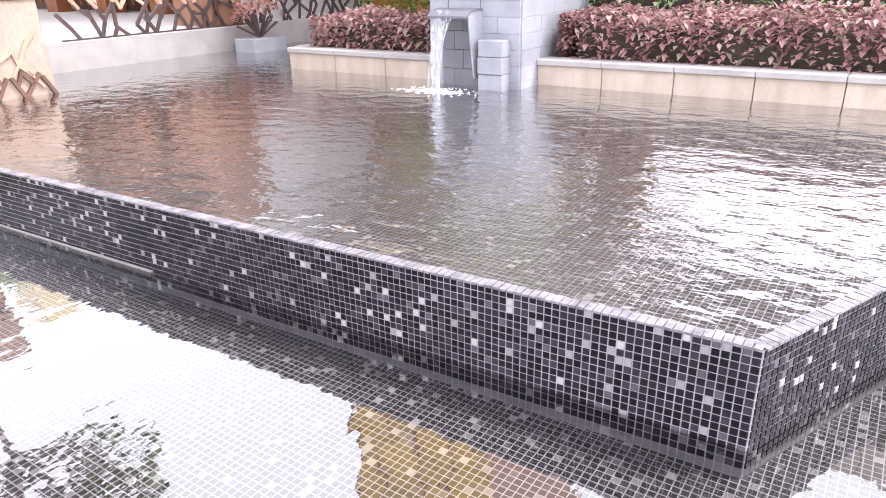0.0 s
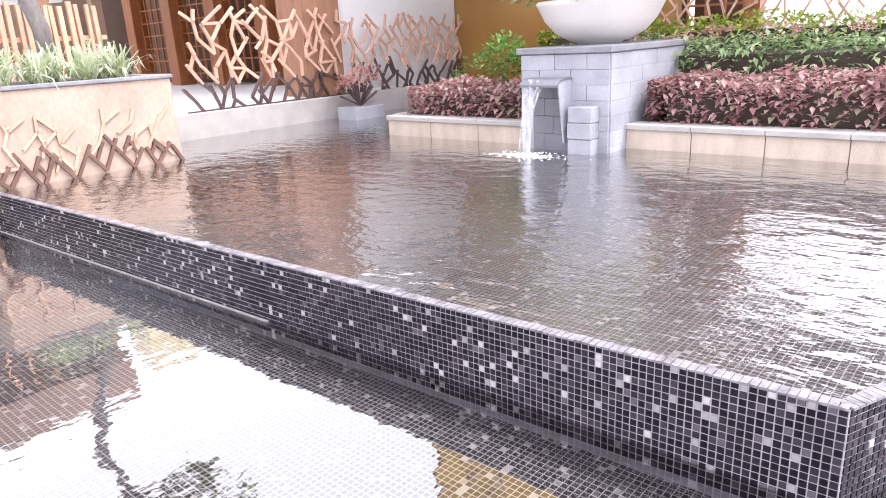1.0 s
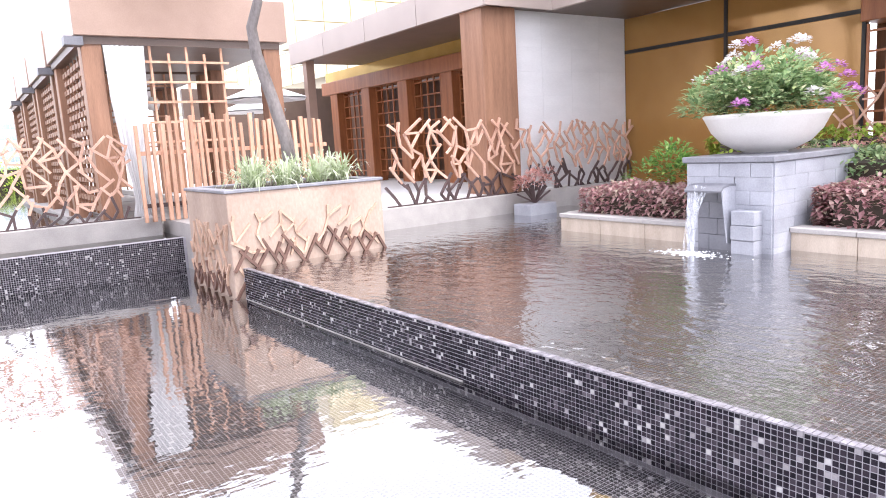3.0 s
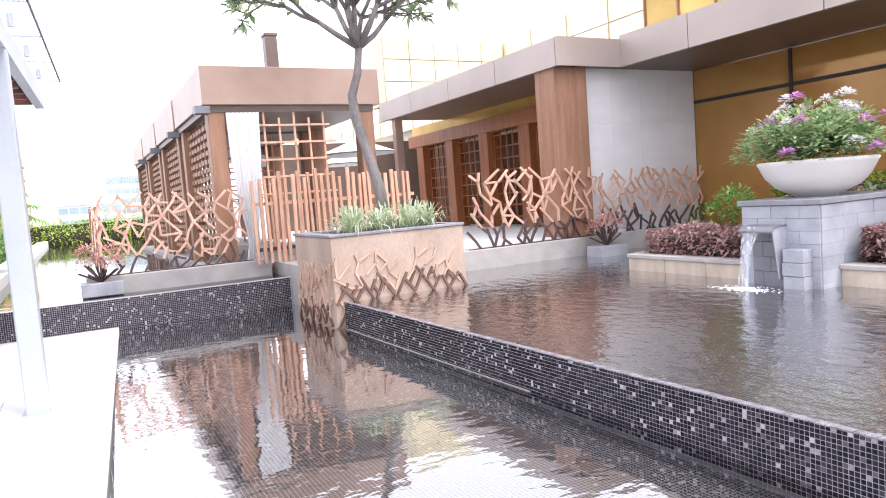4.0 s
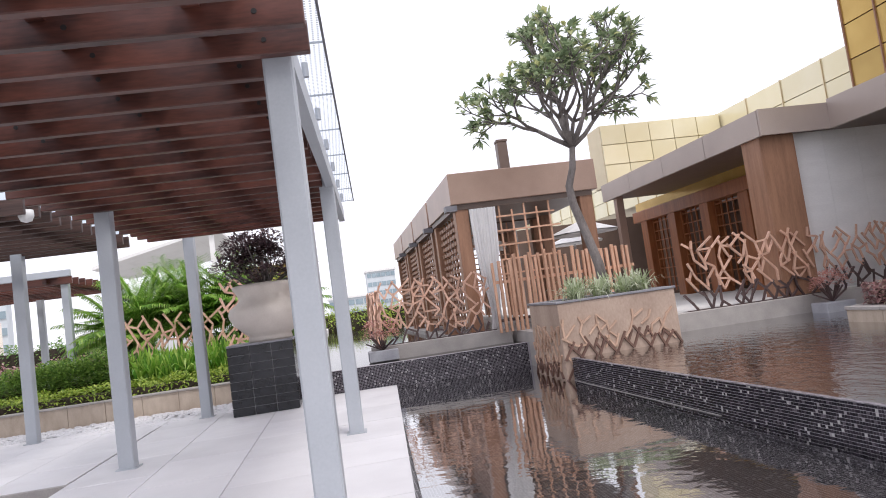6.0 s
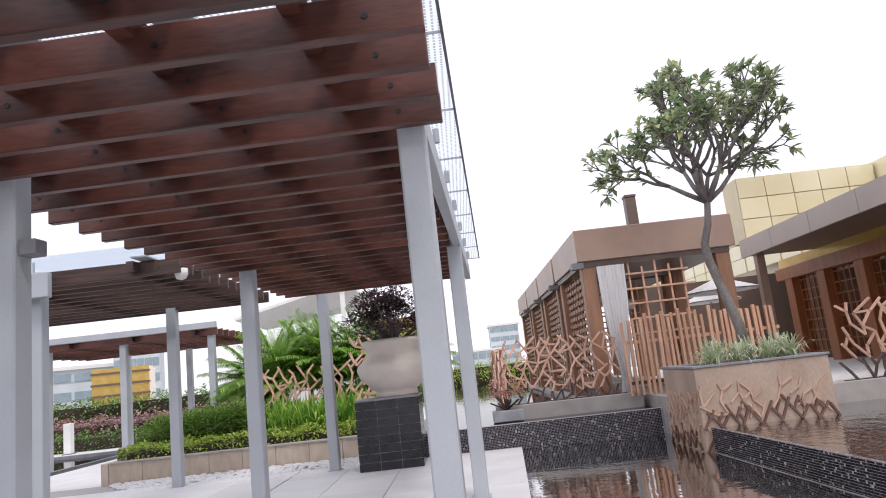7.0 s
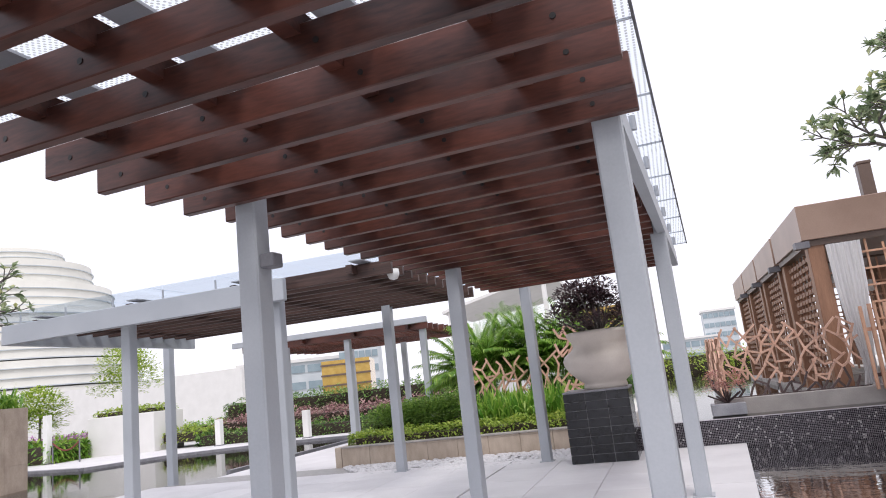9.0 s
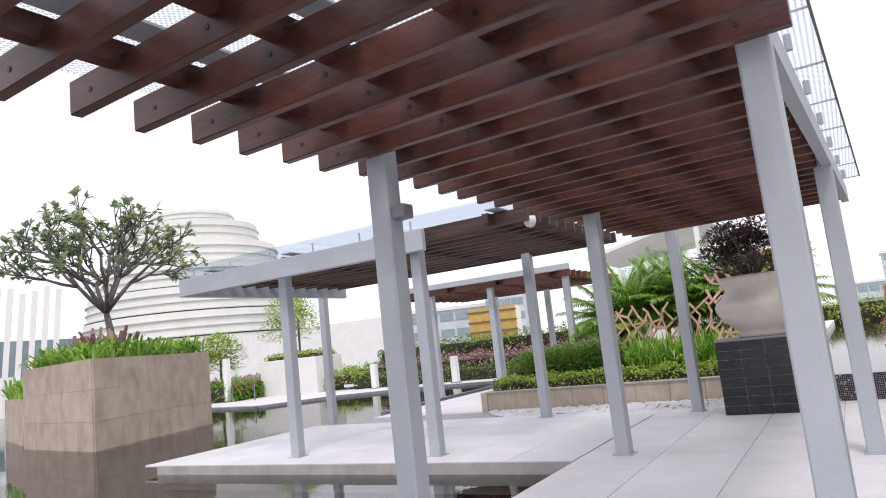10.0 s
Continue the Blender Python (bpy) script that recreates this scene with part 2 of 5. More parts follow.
M["black_tile"] = grainy("black glazed tile", (0.006, 0.007, 0.009), (0.022, 0.023, 0.028), 6, rough=0.2, bump=0.1, vary=0.4)
M["black_joint"] = grainy("grey tile joint", (0.2, 0.2, 0.205), (0.3, 0.3, 0.31), 10)
M["gravel"] = grainy("white pebble", (0.5, 0.49, 0.5), (0.75, 0.74, 0.75), 30, rough=0.6)
# Also colours the dark blocks that imitate shade inside hedges.
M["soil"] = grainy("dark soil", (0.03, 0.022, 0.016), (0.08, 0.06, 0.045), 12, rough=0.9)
M["bark"] = grainy("grey bark", (0.1, 0.085, 0.08), (0.28, 0.25, 0.24), 8, (1, 1, 0.4), 0.85, bump=0.6, fine=50)
M["bark_dark"] = grainy("dark bark", (0.07, 0.06, 0.06), (0.2, 0.18, 0.175), 8, (1, 1, 0.4), 0.85, bump=0.6, fine=50)
M["gold"] = grainy("gold glass panel", (0.42, 0.26, 0.06), (0.62, 0.43, 0.13), 1.5, rough=0.16, metal=0.4, bump=0.02, vary=0.4)
M["gold_pale"] = grainy("pale gold glass panel", (0.8, 0.73, 0.46), (0.88, 0.83, 0.62), 0.8, rough=0.2, metal=0.15, bump=0.02, vary=0.15)
M["amber_glass"] = grainy("amber tinted glass", (0.34, 0.17, 0.045), (0.45, 0.25, 0.08), 1.0, rough=0.08, metal=0.3, bump=0.0, vary=0.15)
M["clear_glass"] = glass("clear canopy glass", (0.86, 0.9, 0.94), 0.1)
M["fritted_glass"] = fritted("dotted canopy glass")
M["curtain"] = grainy("white sheer curtain", (0.6, 0.59, 0.6), (0.78, 0.77, 0.78), 5, (6, 6, 0.3), 0.8)
M["ground"] = grainy("grey roof deck", (0.3, 0.3, 0.29), (0.42, 0.41, 0.4), 0.2, rough=0.9)
M["office"] = grainy("pale grey facade", (0.5, 0.54, 0.57), (0.62, 0.66, 0.68), 0.5, rough=0.6)
M["office_glass"] = grainy("grey blue window", (0.2, 0.27, 0.31), (0.34, 0.42, 0.46), 0.6, rough=0.15)
M["dome"] = grainy("pale cream tiered cladding", (0.68, 0.67, 0.61), (0.8, 0.79, 0.73), 0.25, rough=0.5, vary=0.08)
M["tan_metal"] = grainy("tan metal mullion", (0.62, 0.53, 0.34), (0.72, 0.63, 0.43), 2, rough=0.4, metal=0.2, bump=0.03)
M["black_steel"] = grainy("blackened steel", (0.012, 0.01, 0.01), (0.03, 0.027, 0.027), 9, rough=0.5)
M["lamp"] = grainy("white plastic lamp", (0.78, 0.78, 0.76), (0.84, 0.84, 0.82), 5, rough=0.4)
M["parasol"] = grainy("white canvas", (0.72, 0.72, 0.72), (0.82, 0.82, 0.82), 5, rough=0.8)
M["rope"] = grainy("dark red rope", (0.16, 0.03, 0.03), (0.25, 0.06, 0.05), 20, rough=0.8)
M["leaf_red"] = leafy("bronze red leaves", [(0.0, (0.2, 0.085, 0.095)), (0.35, (0.4, 0.2, 0.21)), (0.7, (0.6, 0.37, 0.36)), (0.9, (0.5, 0.38, 0.32)), (1.0, (0.3, 0.27, 0.18))])
M["leaf_green"] = leafy("green leaves", [(0.0, (0.06, 0.15, 0.03)), (0.4, (0.13, 0.28, 0.06)), (0.8, (0.23, 0.4, 0.09)), (1.0, (0.36, 0.48, 0.14))])
M["leaf_hedge"] = leafy("clipped hedge leaves", [(0.0, (0.09, 0.19, 0.04)), (0.5, (0.2, 0.34, 0.07)), (1.0, (0.34, 0.48, 0.11))])
M["leaf_fresh"] = leafy("fresh green flower leaves", [(0.0, (0.13, 0.22, 0.09)), (0.4, (0.27, 0.4, 0.18)), (0.75, (0.42, 0.53, 0.28)), (0.92, (0.6, 0.66, 0.34)), (1.0, (0.68, 0.66, 0.45))])
M["leaf_lime"] = leafy("lime green leaves", [(0.0, (0.2, 0.33, 0.04)), (0.5, (0.38, 0.52, 0.07)), (1.0, (0.56, 0.64, 0.14))])
M["leaf_grass"] = leafy("bright green blades", [(0.0, (0.09, 0.25, 0.03)), (0.5, (0.25, 0.48, 0.06)), (1.0, (0.48, 0.64, 0.14))])
M["leaf_spider"] = leafy("pale striped blades", [(0.0, (0.34, 0.42, 0.22)), (0.5, (0.58, 0.64, 0.44)), (1.0, (0.8, 0.82, 0.68))])
M["leaf_tree"] = leafy("glossy frangipani leaves", [(0.0, (0.16, 0.22, 0.12)), (0.5, (0.33, 0.42, 0.24)), (0.85, (0.54, 0.62, 0.4)), (1.0, (0.6, 0.6, 0.26))], 0.28)
M["leaf_dark"] = leafy("dark purple leaves", [(0.0, (0.04, 0.025, 0.032)), (0.6, (0.12, 0.07, 0.085)), (1.0, (0.26, 0.16, 0.16))])
M["leaf_palm"] = leafy("palm leaflets", [(0.0, (0.12, 0.28, 0.03)), (0.5, (0.26, 0.48, 0.07)), (1.0, (0.45, 0.62, 0.14))], 0.35)
M["flower_pink"] = leafy("pink petals", [(0.0, (0.45, 0.14, 0.45)), (1.0, (0.72, 0.36, 0.68))])
M["flower_white"] = leafy("white petals", [(0.0, (0.72, 0.68, 0.7)), (1.0, (0.85, 0.83, 0.82))])
M["flower_coral"] = leafy("coral petals", [(0.0, (0.55, 0.24, 0.2)), (1.0, (0.76, 0.5, 0.45))])


# ---- builders ----

class Shape:
    """Collects vertices and faces of one mesh."""

    def __init__(self):
        self.v, self.f = [], []

    def put(self, verts, faces):
        n = len(self.v)
        self.v += [tuple(p) for p in verts]
        self.f += [tuple(n + i for i in face) for face in faces]
        return self

    def box(self, x0, y0, z0, x1, y1, z1, c=0.0):
        """A block; c: width of the chamfer on its twelve edges."""
        if not c:
            v = [(x, y, z) for z in (z0, z1) for y in (y0, y1) for x in (x0, x1)]
            return self.put(v, [(0, 2, 3, 1), (4, 5, 7, 6), (0, 1, 5, 4), (2, 6, 7, 3), (0, 4, 6, 2), (1, 3, 7, 5)])
        bm = bmesh.new()
        bmesh.ops.create_cube(bm, size=1.0)
        for p in bm.verts:
            p.co = Vector(((x0 + x1) / 2 + p.co.x * (x1 - x0), (y0 + y1) / 2 + p.co.y * (y1 - y0), (z0 + z1) / 2 + p.co.z * (z1 - z0)))
        bmesh.ops.bevel(bm, geom=bm.edges[:], offset=c, segments=1, affect="EDGES")
        self.put([p.co for p in bm.verts], [[p.index for p in f.verts] for f in bm.faces])
        bm.free()
        return self

    def beam(self, a, b, w, h=None, up=(0, 0, 1)):
        """A bar of rectangular section from a to b."""
        a, b, h = Vector(a), Vector(b), h or w
        d = (b - a).normalized()
        s = d.cross(Vector(up))
        s = s.normalized() if s.length > 1e-4 else Vector((1, 0, 0))
        u = s.cross(d)
        v = [p + s * i * w / 2 + u * j * h / 2 for p in (a, b) for i, j in ((-1, -1), (1, -1), (1, 1), (-1, 1))]
        return self.put(v, [(3, 2, 1, 0), (4, 5, 6, 7), (0, 1, 5, 4), (1, 2, 6, 5), (2, 3, 7, 6), (3, 0, 4, 7)])

    def tube(self, pts, radii, n=8):
        pts = [Vector(p) for p in pts]
        rings = []
        for i, p in enumerate(pts):
            d = (pts[min(i + 1, len(pts) - 1)] - pts[max(i - 1, 0)]).normalized()
            s = d.cross(Vector((0.31, 0.17, 0.93))).normalized()
            u = s.cross(d)
            rings.append([p + (s * math.cos(k * math.tau / n) + u * math.sin(k * math.tau / n)) * radii[i] for k in range(n)])
        faces = [(i * n + k, i * n + (k + 1) % n, (i + 1) * n + (k + 1) % n, (i + 1) * n + k) for i in range(len(pts) - 1) for k in range(n)]
        faces += [tuple(reversed(range(n))), tuple((len(pts) - 1) * n + k for k in range(n))]
        return self.put([p for r in rings for p in r], faces)

    def lathe(self, profile, n=40, centre=(0, 0, 0)):
        """Turned about the z axis: profile of (radius, height)."""
        v = [(centre[0] + r * math.cos(k * math.tau / n), centre[1] + r * math.sin(k * math.tau / n), centre[2] + z) for r, z in profile for k in range(n)]
        f = [(i * n + k, i * n + (k + 1) % n, (i + 1) * n + (k + 1) % n, (i + 1) * n + k) for i in range(len(profile) - 1) for k in range(n)]
        f += [tuple(reversed(range(n))), tuple((len(profile) - 1) * n + k for k in range(n))]
        return self.put(v, f)

    def leaf(self, base, way, length, width, droop=0.2, fold=0.15):
        """A pointed leaf of four faces, folded at its midrib."""
        base, way = Vector(base), Vector(way).normalized()
        side = way.cross(Vector((0, 0, 1)))
        side = side.normalized() if side.length > 1e-3 else Vector((1, 0, 0))
        up = side.cross(way)
        mid = base + way * length * 0.5 - Vector((0, 0, droop * length * 0.3))
        tip = base + way * length - Vector((0, 0, droop * length))
        lift = up * width * fold
        return self.put([base, mid + side * width / 2 + lift, tip, mid - side * width / 2 + lift, mid], [(0, 1, 4), (1, 2, 4), (2, 3, 4), (3, 0, 4)])

    def blade(self, base, way, length, width, droop):
        """A long arching blade."""
        base, way = Vector(base), Vector(way).normalized()
        side = way.cross(Vector((0, 0, 1)))
        side = side.normalized() * width / 2 if side.length > 1e-3 else Vector((width / 2, 0, 0))
        a = base + way * length * 0.45
        b = base + way * length * 0.8 - Vector((0, 0, droop * length * 0.3))
        c = base + way * length - Vector((0, 0, droop * length * 0.8))
        return self.put([base - side * 0.6, base + side * 0.6, a + side, a - side, b + side * 0.8, b - side * 0.8, c], [(0, 1, 2, 3), (3, 2, 4, 5), (5, 4, 6)])

    def prism(self, outline, z0, z1):
        """A slab on a level outline, given anticlockwise."""
        n = len(outline)
        v = [(x, y, z) for z in (z0, z1) for x, y in outline]
        return self.put(v, [tuple(reversed(range(n))), tuple(range(n, 2 * n))] + [(i, (i + 1) % n, n + (i + 1) % n, n + i) for i in range(n)])

    def mesh(self, name, mat, smooth=False):
        me = bpy.data.meshes.new(name)
        me.from_pydata(self.v, [], self.f)
        me.materials.append(mat)
        if smooth:
            me.shade_smooth()
        me.update()
        return me

    def make(self, name, mat, parent=None, label="", category="", group="", kind="", smooth=False):
        ob = new(name, self.mesh(name, mat, smooth))
        ob.parent = parent
        return tagged(ob, label, category, group, kind)


def thing(name, label, category, x=0, y=0, z=0, rz=0, group="", kind=""):
    ob = new(name)
    ob.matrix_basis = pose(x, y, z, 0, 0, rz)
    ob.empty_display_size = 0.1
    return tagged(ob, label, category, group, kind)


def piece(name, me, parent, m=None):
    ob = new(name, me)
    ob.parent = parent
    if m is not None:
        ob.matrix_basis = m
    return ob


def rand(a, b):
    return random.uniform(a, b)


def way(az, el):
    """A direction from degrees round z and degrees above level."""
    az, el = radians(az), radians(el)
    return Vector((math.cos(az) * math.cos(el), math.sin(az) * math.cos(el), math.sin(el)))


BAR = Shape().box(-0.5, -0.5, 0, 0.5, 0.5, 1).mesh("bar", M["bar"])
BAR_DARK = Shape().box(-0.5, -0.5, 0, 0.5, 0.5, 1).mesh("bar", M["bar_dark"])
RELIEF = Shape().box(-0.5, -0.5, 0, 0.5, 0.5, 1).mesh("relief_bar", M["bar_stone"])
RELIEF_DARK = Shape().box(-0.5, -0.5, 0, 0.5, 0.5, 1).mesh("relief_bar", M["bar_brown"])


def bar_pose(a, b, w, d):
    """The pose that lays the unit bar from a to b."""
    a, b = Vector(a), Vector(b)
    turn = (b - a).to_track_quat("Z", "Y").to_matrix().to_4x4()
    return Matrix.Translation(a) @ turn @ Matrix.Diagonal((w, d, (b - a).length, 1))


def branches(width, height, cell, seed, both=0.36, level=0.14):
    """A flat thicket of forked bars between staggered knots, their ends running past the knots: (x0, z0, x1, z1)."""
    rng = random.Random(seed)
    out = []
    rise = cell * 0.8
    rows, cols = max(2, round(height / rise)), max(2, round(width / cell))
    knots = [[((i + (0.5 if j % 2 else 0.0) + rng.uniform(-0.33, 0.33)) * width / cols, max(0.0, (j + (rng.uniform(-0.34, 0.34) if j else 0)) * height / rows)) for i in range(cols + 1)] for j in range(rows + 1)]

    def add(a, b, past):
        x1, z1 = a[0] + (b[0] - a[0]) * past, a[1] + (b[1] - a[1]) * past
        z1 = min(z1, height * rng.uniform(0.98, 1.06))
        if -0.03 <= x1 <= width + 0.03 and 0 <= a[0] <= width:
            out.append((a[0], a[1], x1, z1))

    for j in range(rows):
        for i in range(cols + 1):
            a = knots[j][i]
            k = i if j % 2 else i - 1
            ups = [knots[j + 1][m] for m in (k, k + 1) if 0 <= m <= cols]
            if len(ups) > 1 and rng.random() > both:
                ups = [rng.choice(ups)]
            for b in ups:
                add(a, b, rng.choice((1.0, 1.0, 1.22, 1.4)))
            if j and i < cols and rng.random() < level:
                add(a, knots[j][i + 1], rng.uniform(0.7, 1.1))
    return out


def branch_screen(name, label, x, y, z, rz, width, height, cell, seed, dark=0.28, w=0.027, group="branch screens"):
    s = thing(name, label, "screen", x, y, z, rz, group)
    rng = random.Random(seed + 50)
    Shape().box(0, -0.02, -0.02, width, 0.02, 0.015).make("bottom_rail", M["bar_dark"], s)
    for x0, z0, x1, z1 in branches(width, height, cell, seed):
        # Bars low on the screen take the dark brown colour.
        near_foot = (z0 + z1) / 2 < dark * height + rng.uniform(-0.05, 0.05)
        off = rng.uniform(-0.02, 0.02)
        piece("bar", BAR_DARK if near_foot else BAR, s, bar_pose((x0, off, z0), (x1, off, z1), w * rng.uniform(0.8, 1.15), w))
    return s


def clump(shape, centre, radii, count, length, width, rng, up=0.4, droop=0.3):
    """Leaves over a lumpy mound."""
    c = Vector(centre)
    for _ in range(count):
        d = way(rng.uniform(0, 360), math.degrees(math.asin(rng.uniform(-0.15, 1))))
        r = rng.uniform(0.72, 1.06)
        p = c + Vector((d.x * radii[0], d.y * radii[1], d.z * radii[2])) * r
        turn = Vector((d.x + rng.uniform(-0.6, 0.6), d.y + rng.uniform(-0.6, 0.6), d.z * 0.5 + up * rng.uniform(0, 1)))
        shape.leaf(p, turn, length * rng.uniform(0.7, 1.25), width * rng.uniform(0.75, 1.2), droop * rng.uniform(0, 1.6))


def hedge(shape, x0, y0, x1, y1, z0, z1, per_m2, length, width, rng, wave=0.06):
    """Leaves over the top and sides of a long bed of plants with an uneven top."""
    area = (x1 - x0) * (y1 - y0)
    tops = int(area * per_m2)
    for _ in range(tops):
        x, y = rng.uniform(x0, x1), rng.uniform(y0, y1)
        h = z1 + wave * noise.noise(Vector((x * 2.3, y * 2.3, 7))) * 2 - rng.random() ** 2 * (z1 - z0) * 0.4
        edge = min(x - x0, x1 - x, y - y0, y1 - y)
        h -= max(0, 0.12 - edge) * 0.8
        shape.leaf((x, y, h), way(rng.uniform(0, 360), rng.uniform(-5, 60)), length * rng.uniform(0.7, 1.25), width * rng.uniform(0.7, 1.2), rng.uniform(0, 0.6))
    rim = 2 * ((x1 - x0) + (y1 - y0))
    for _ in range(int(rim * (z1 - z0) * per_m2 * 0.9)):
        side, t, h = rng.randrange(4), rng.random(), rng.uniform(z0, z1)
        x = x0 + (x1 - x0) * t if side < 2 else (x0, x1)[side - 2]
        y = y0 + (y1 - y0) * t if side > 1 else (y0, y1)[side]
        az = (270, 90, 180, 0)[side] + rng.uniform(-60, 60)
        shape.leaf((x, y, h), way(az, rng.uniform(-20, 40)), length * rng.uniform(0.7, 1.2), width * rng.uniform(0.7, 1.2), rng.uniform(0.1, 0.8))


def grass_patch(shape, x0, y0, x1, y1, z, count, length, width, rng, spread=35):
    for _ in range(count):
        shape.blade((rng.uniform(x0, x1), rng.uniform(y0, y1), z), way(rng.uniform(0, 360), rng.uniform(90 - spread, 88)), length * rng.uniform(0.6, 1.2), width * rng.uniform(0.7, 1.2), rng.uniform(0, 0.7))


def tuft(shape, x, y, z, count, length, width, rng):
    for _ in range(count):
        shape.blade((x + rng.gauss(0, 0.05), y + rng.gauss(0, 0.05), z), way(rng.uniform(0, 360), rng.uniform(25, 85)), length * rng.uniform(0.6, 1.15), width * rng.uniform(0.7, 1.2), rng.uniform(0.2, 0.9))


def tree(name, label, x, y, z, trunk, radius, forks, reach, levels, leaf, leaf_count, mat, seed, spread=(28, 55), bark="bark"):
    """A tree with a given trunk line, forking limbs and whorls of leaves at the tips."""
    rng = random.Random(seed)
    t = thing(name, label, "tree", x, y, z)
    wood, crown = Shape(), Shape()
    wood.tube(trunk, [radius * (1 - 0.45 * i / (len(trunk) - 1)) for i in range(len(trunk))], 10)
    tips = []

    def grow(p, d, length, r, level):
        bend = (d + Vector((rng.uniform(-0.2, 0.2), rng.uniform(-0.2, 0.2), 0.12))).normalized()
        m, e = p + d * length * 0.5, p + d * length * 0.5 + bend * length * 0.5
        wood.tube([p, m, e], [r, r * 0.85, r * 0.7], 7)
        if level == 0:
            tips.append((e, bend))
            return
        for k in range(2 if rng.random() < 0.6 else 3):
            side = bend.cross(way(rng.uniform(0, 360), rng.uniform(-40, 40))).normalized()
            turn = Matrix.Rotation(radians(rng.uniform(*spread)), 3, side)
            grow(e, (turn @ bend + Vector((0, 0, 0.1))).normalized(), length * rng.uniform(0.62, 0.92), r * 0.68, level - 1)
        if level < levels and rng.random() < 0.5:
            tips.append((e, bend))

    top = Vector(trunk[-1])
    for az, el in forks:
        grow(top, way(az, el), reach, radius * 0.5, levels)
    for p, d in tips:
        for _ in range(rng.randint(int(leaf_count * 0.5), leaf_count)):
            a = d + Vector((rng.gauss(0, 0.75), rng.gauss(0, 0.75), rng.gauss(0.15, 0.55)))
            crown.leaf(p - d * rng.uniform(0, 0.12), a, leaf[0] * rng.uniform(0.6, 1.2), leaf[1] * rng.uniform(0.7, 1.2), rng.uniform(0, 0.5))
    wood.make("trunk", M[bark], t, smooth=True)
    crown.make("crown", mat, t)
    return t


# ---- the large structure ----
Shape().put([(-1500, -1500, -0.6), (1500, -1500, -0.6), (1500, 1500, -0.6), (-1500, 1500, -0.6)], [(0, 1, 2, 3)]).make("ground", M["ground"], label="flat grey roof deck reaching to the horizon", category="ground", kind="structure")

# Raised pool: floor, walls and water.
WALL_TOP, LOW_WATER, HIGH_WATER, FAR_EDGE = 0.30, -0.03, 0.288, 7.6
LEAN = -0.036  # how far the long pool wall runs off the y axis, per metre
BASIN_END = 8.95
Shape().prism([(0.04, 0.03), (6.2, -2.53), (6.2, FAR_EDGE), (0.04 + LEAN * FAR_EDGE, FAR_EDGE)], 0.0, 0.235).make("pool_floor", M["mosaic_pool"], label="dark mosaic floor of the raised pool with pale specks", category="floor", kind="structure")
Shape().put([(0.02, 0.02, HIGH_WATER), (6.0, -2.45, HIGH_WATER), (6.0, FAR_EDGE + 0.1, HIGH_WATER), (0.02 + LEAN * FAR_EDGE, FAR_EDGE + 0.1, HIGH_WATER)], [(0, 1, 2, 3)]).make("water_raised_pool", M["water_high"], label="rippled clear water brimming in the raised pool", category="water", kind="structure").visible_shadow = False
wall_pool = Shape().prism([(0.0, 0.0), (0.05, 0.0), (0.05 + LEAN * 6.3, 6.3), (LEAN * 6.3, 6.3)], -0.3, WALL_TOP - 0.004).prism([(0.0, 0.0), (5.5, -2.289), (5.52, -2.24), (0.05, 0.034)], -0.3, WALL_TOP - 0.004).make("wall_pool", M["grout"], label="low pool wall faced with dark glass mosaic", category="wall", kind="structure")
Shape().prism([(-0.02 + LEAN * 2.6, 2.6), (-0.006 + LEAN * 2.6, 2.6), (-0.006 + LEAN * 6.25, 6.25), (-0.02 + LEAN * 6.25, 6.25)], LOW_WATER - 0.02, LOW_WATER + 0.004).make("trim_pool", M["stone_grey"], label="thin pale ledge along the foot of the pool wall", category="trim", kind="structure")

# Lower basin.
Shape().box(-3.65, -9.0, -0.3, 0.0, BASIN_END, -0.13).box(0.0, -9.0, -0.3, 9.0, 0.0, -0.13).make("basin_floor", M["mosaic_floor"], label="dark mosaic floor of the lower basin", category="floor", kind="structure")
Shape().put([(-3.6, -9, LOW_WATER), (9, -9, LOW_WATER), (9, -3.75, LOW_WATER), (0, 0, LOW_WATER), (0, BASIN_END, LOW_WATER), (-2.66, BASIN_END, LOW_WATER)], [(0, 1, 2, 3, 4, 5)]).make("water_lower_basin", M["water_low"], label="still reflecting water over dark mosaic", category="water", kind="structure").visible_shadow = False
wall_end = Shape().box(-4.3, BASIN_END, -0.3, -0.1, BASIN_END + 0.15, 0.4).make("wall_basin_end", M["grout"], label="mosaic end wall of the lower basin", category="wall", kind="structure")
Shape().box(-4.4, BASIN_END + 0.15, -0.5, -0.1, 40, 0.2).make("canal_bed", M["mosaic_floor"], label="dark bed of the upper canal", category="floor", kind="structure")
Shape().put([(-4.3, BASIN_END + 0.1, 0.388), (-0.1, BASIN_END + 0.1, 0.388), (-0.1, 40, 0.388), (-4.3, 40, 0.388)], [(0, 1, 2, 3)]).make("water_canal", M["water_canal"], label="calm canal water reflecting the sky", category="water", kind="structure").visible_shadow = False
Shape().box(-4.75, 8.6, 0.0, -4.3, 40, 0.6, 0.01).make("canal_kerb", M["white_paint"], label="white kerb along the canal", category="kerb", kind="structure")
Shape().box(-2.95, 9.75, 0.2, -0.2, 10.15, 0.66, 0.01).make("wall_screen_base", M["stone_grey"], label="low beige stone wall under the branch screen", category="wall", kind="structure")
Shape().box(-0.1, 7.85, -0.2, 2.6, 10.1, 0.6).make("wall_fence_base", M["stone_grey"], label="stone base behind the planter", category="wall", kind="structure")
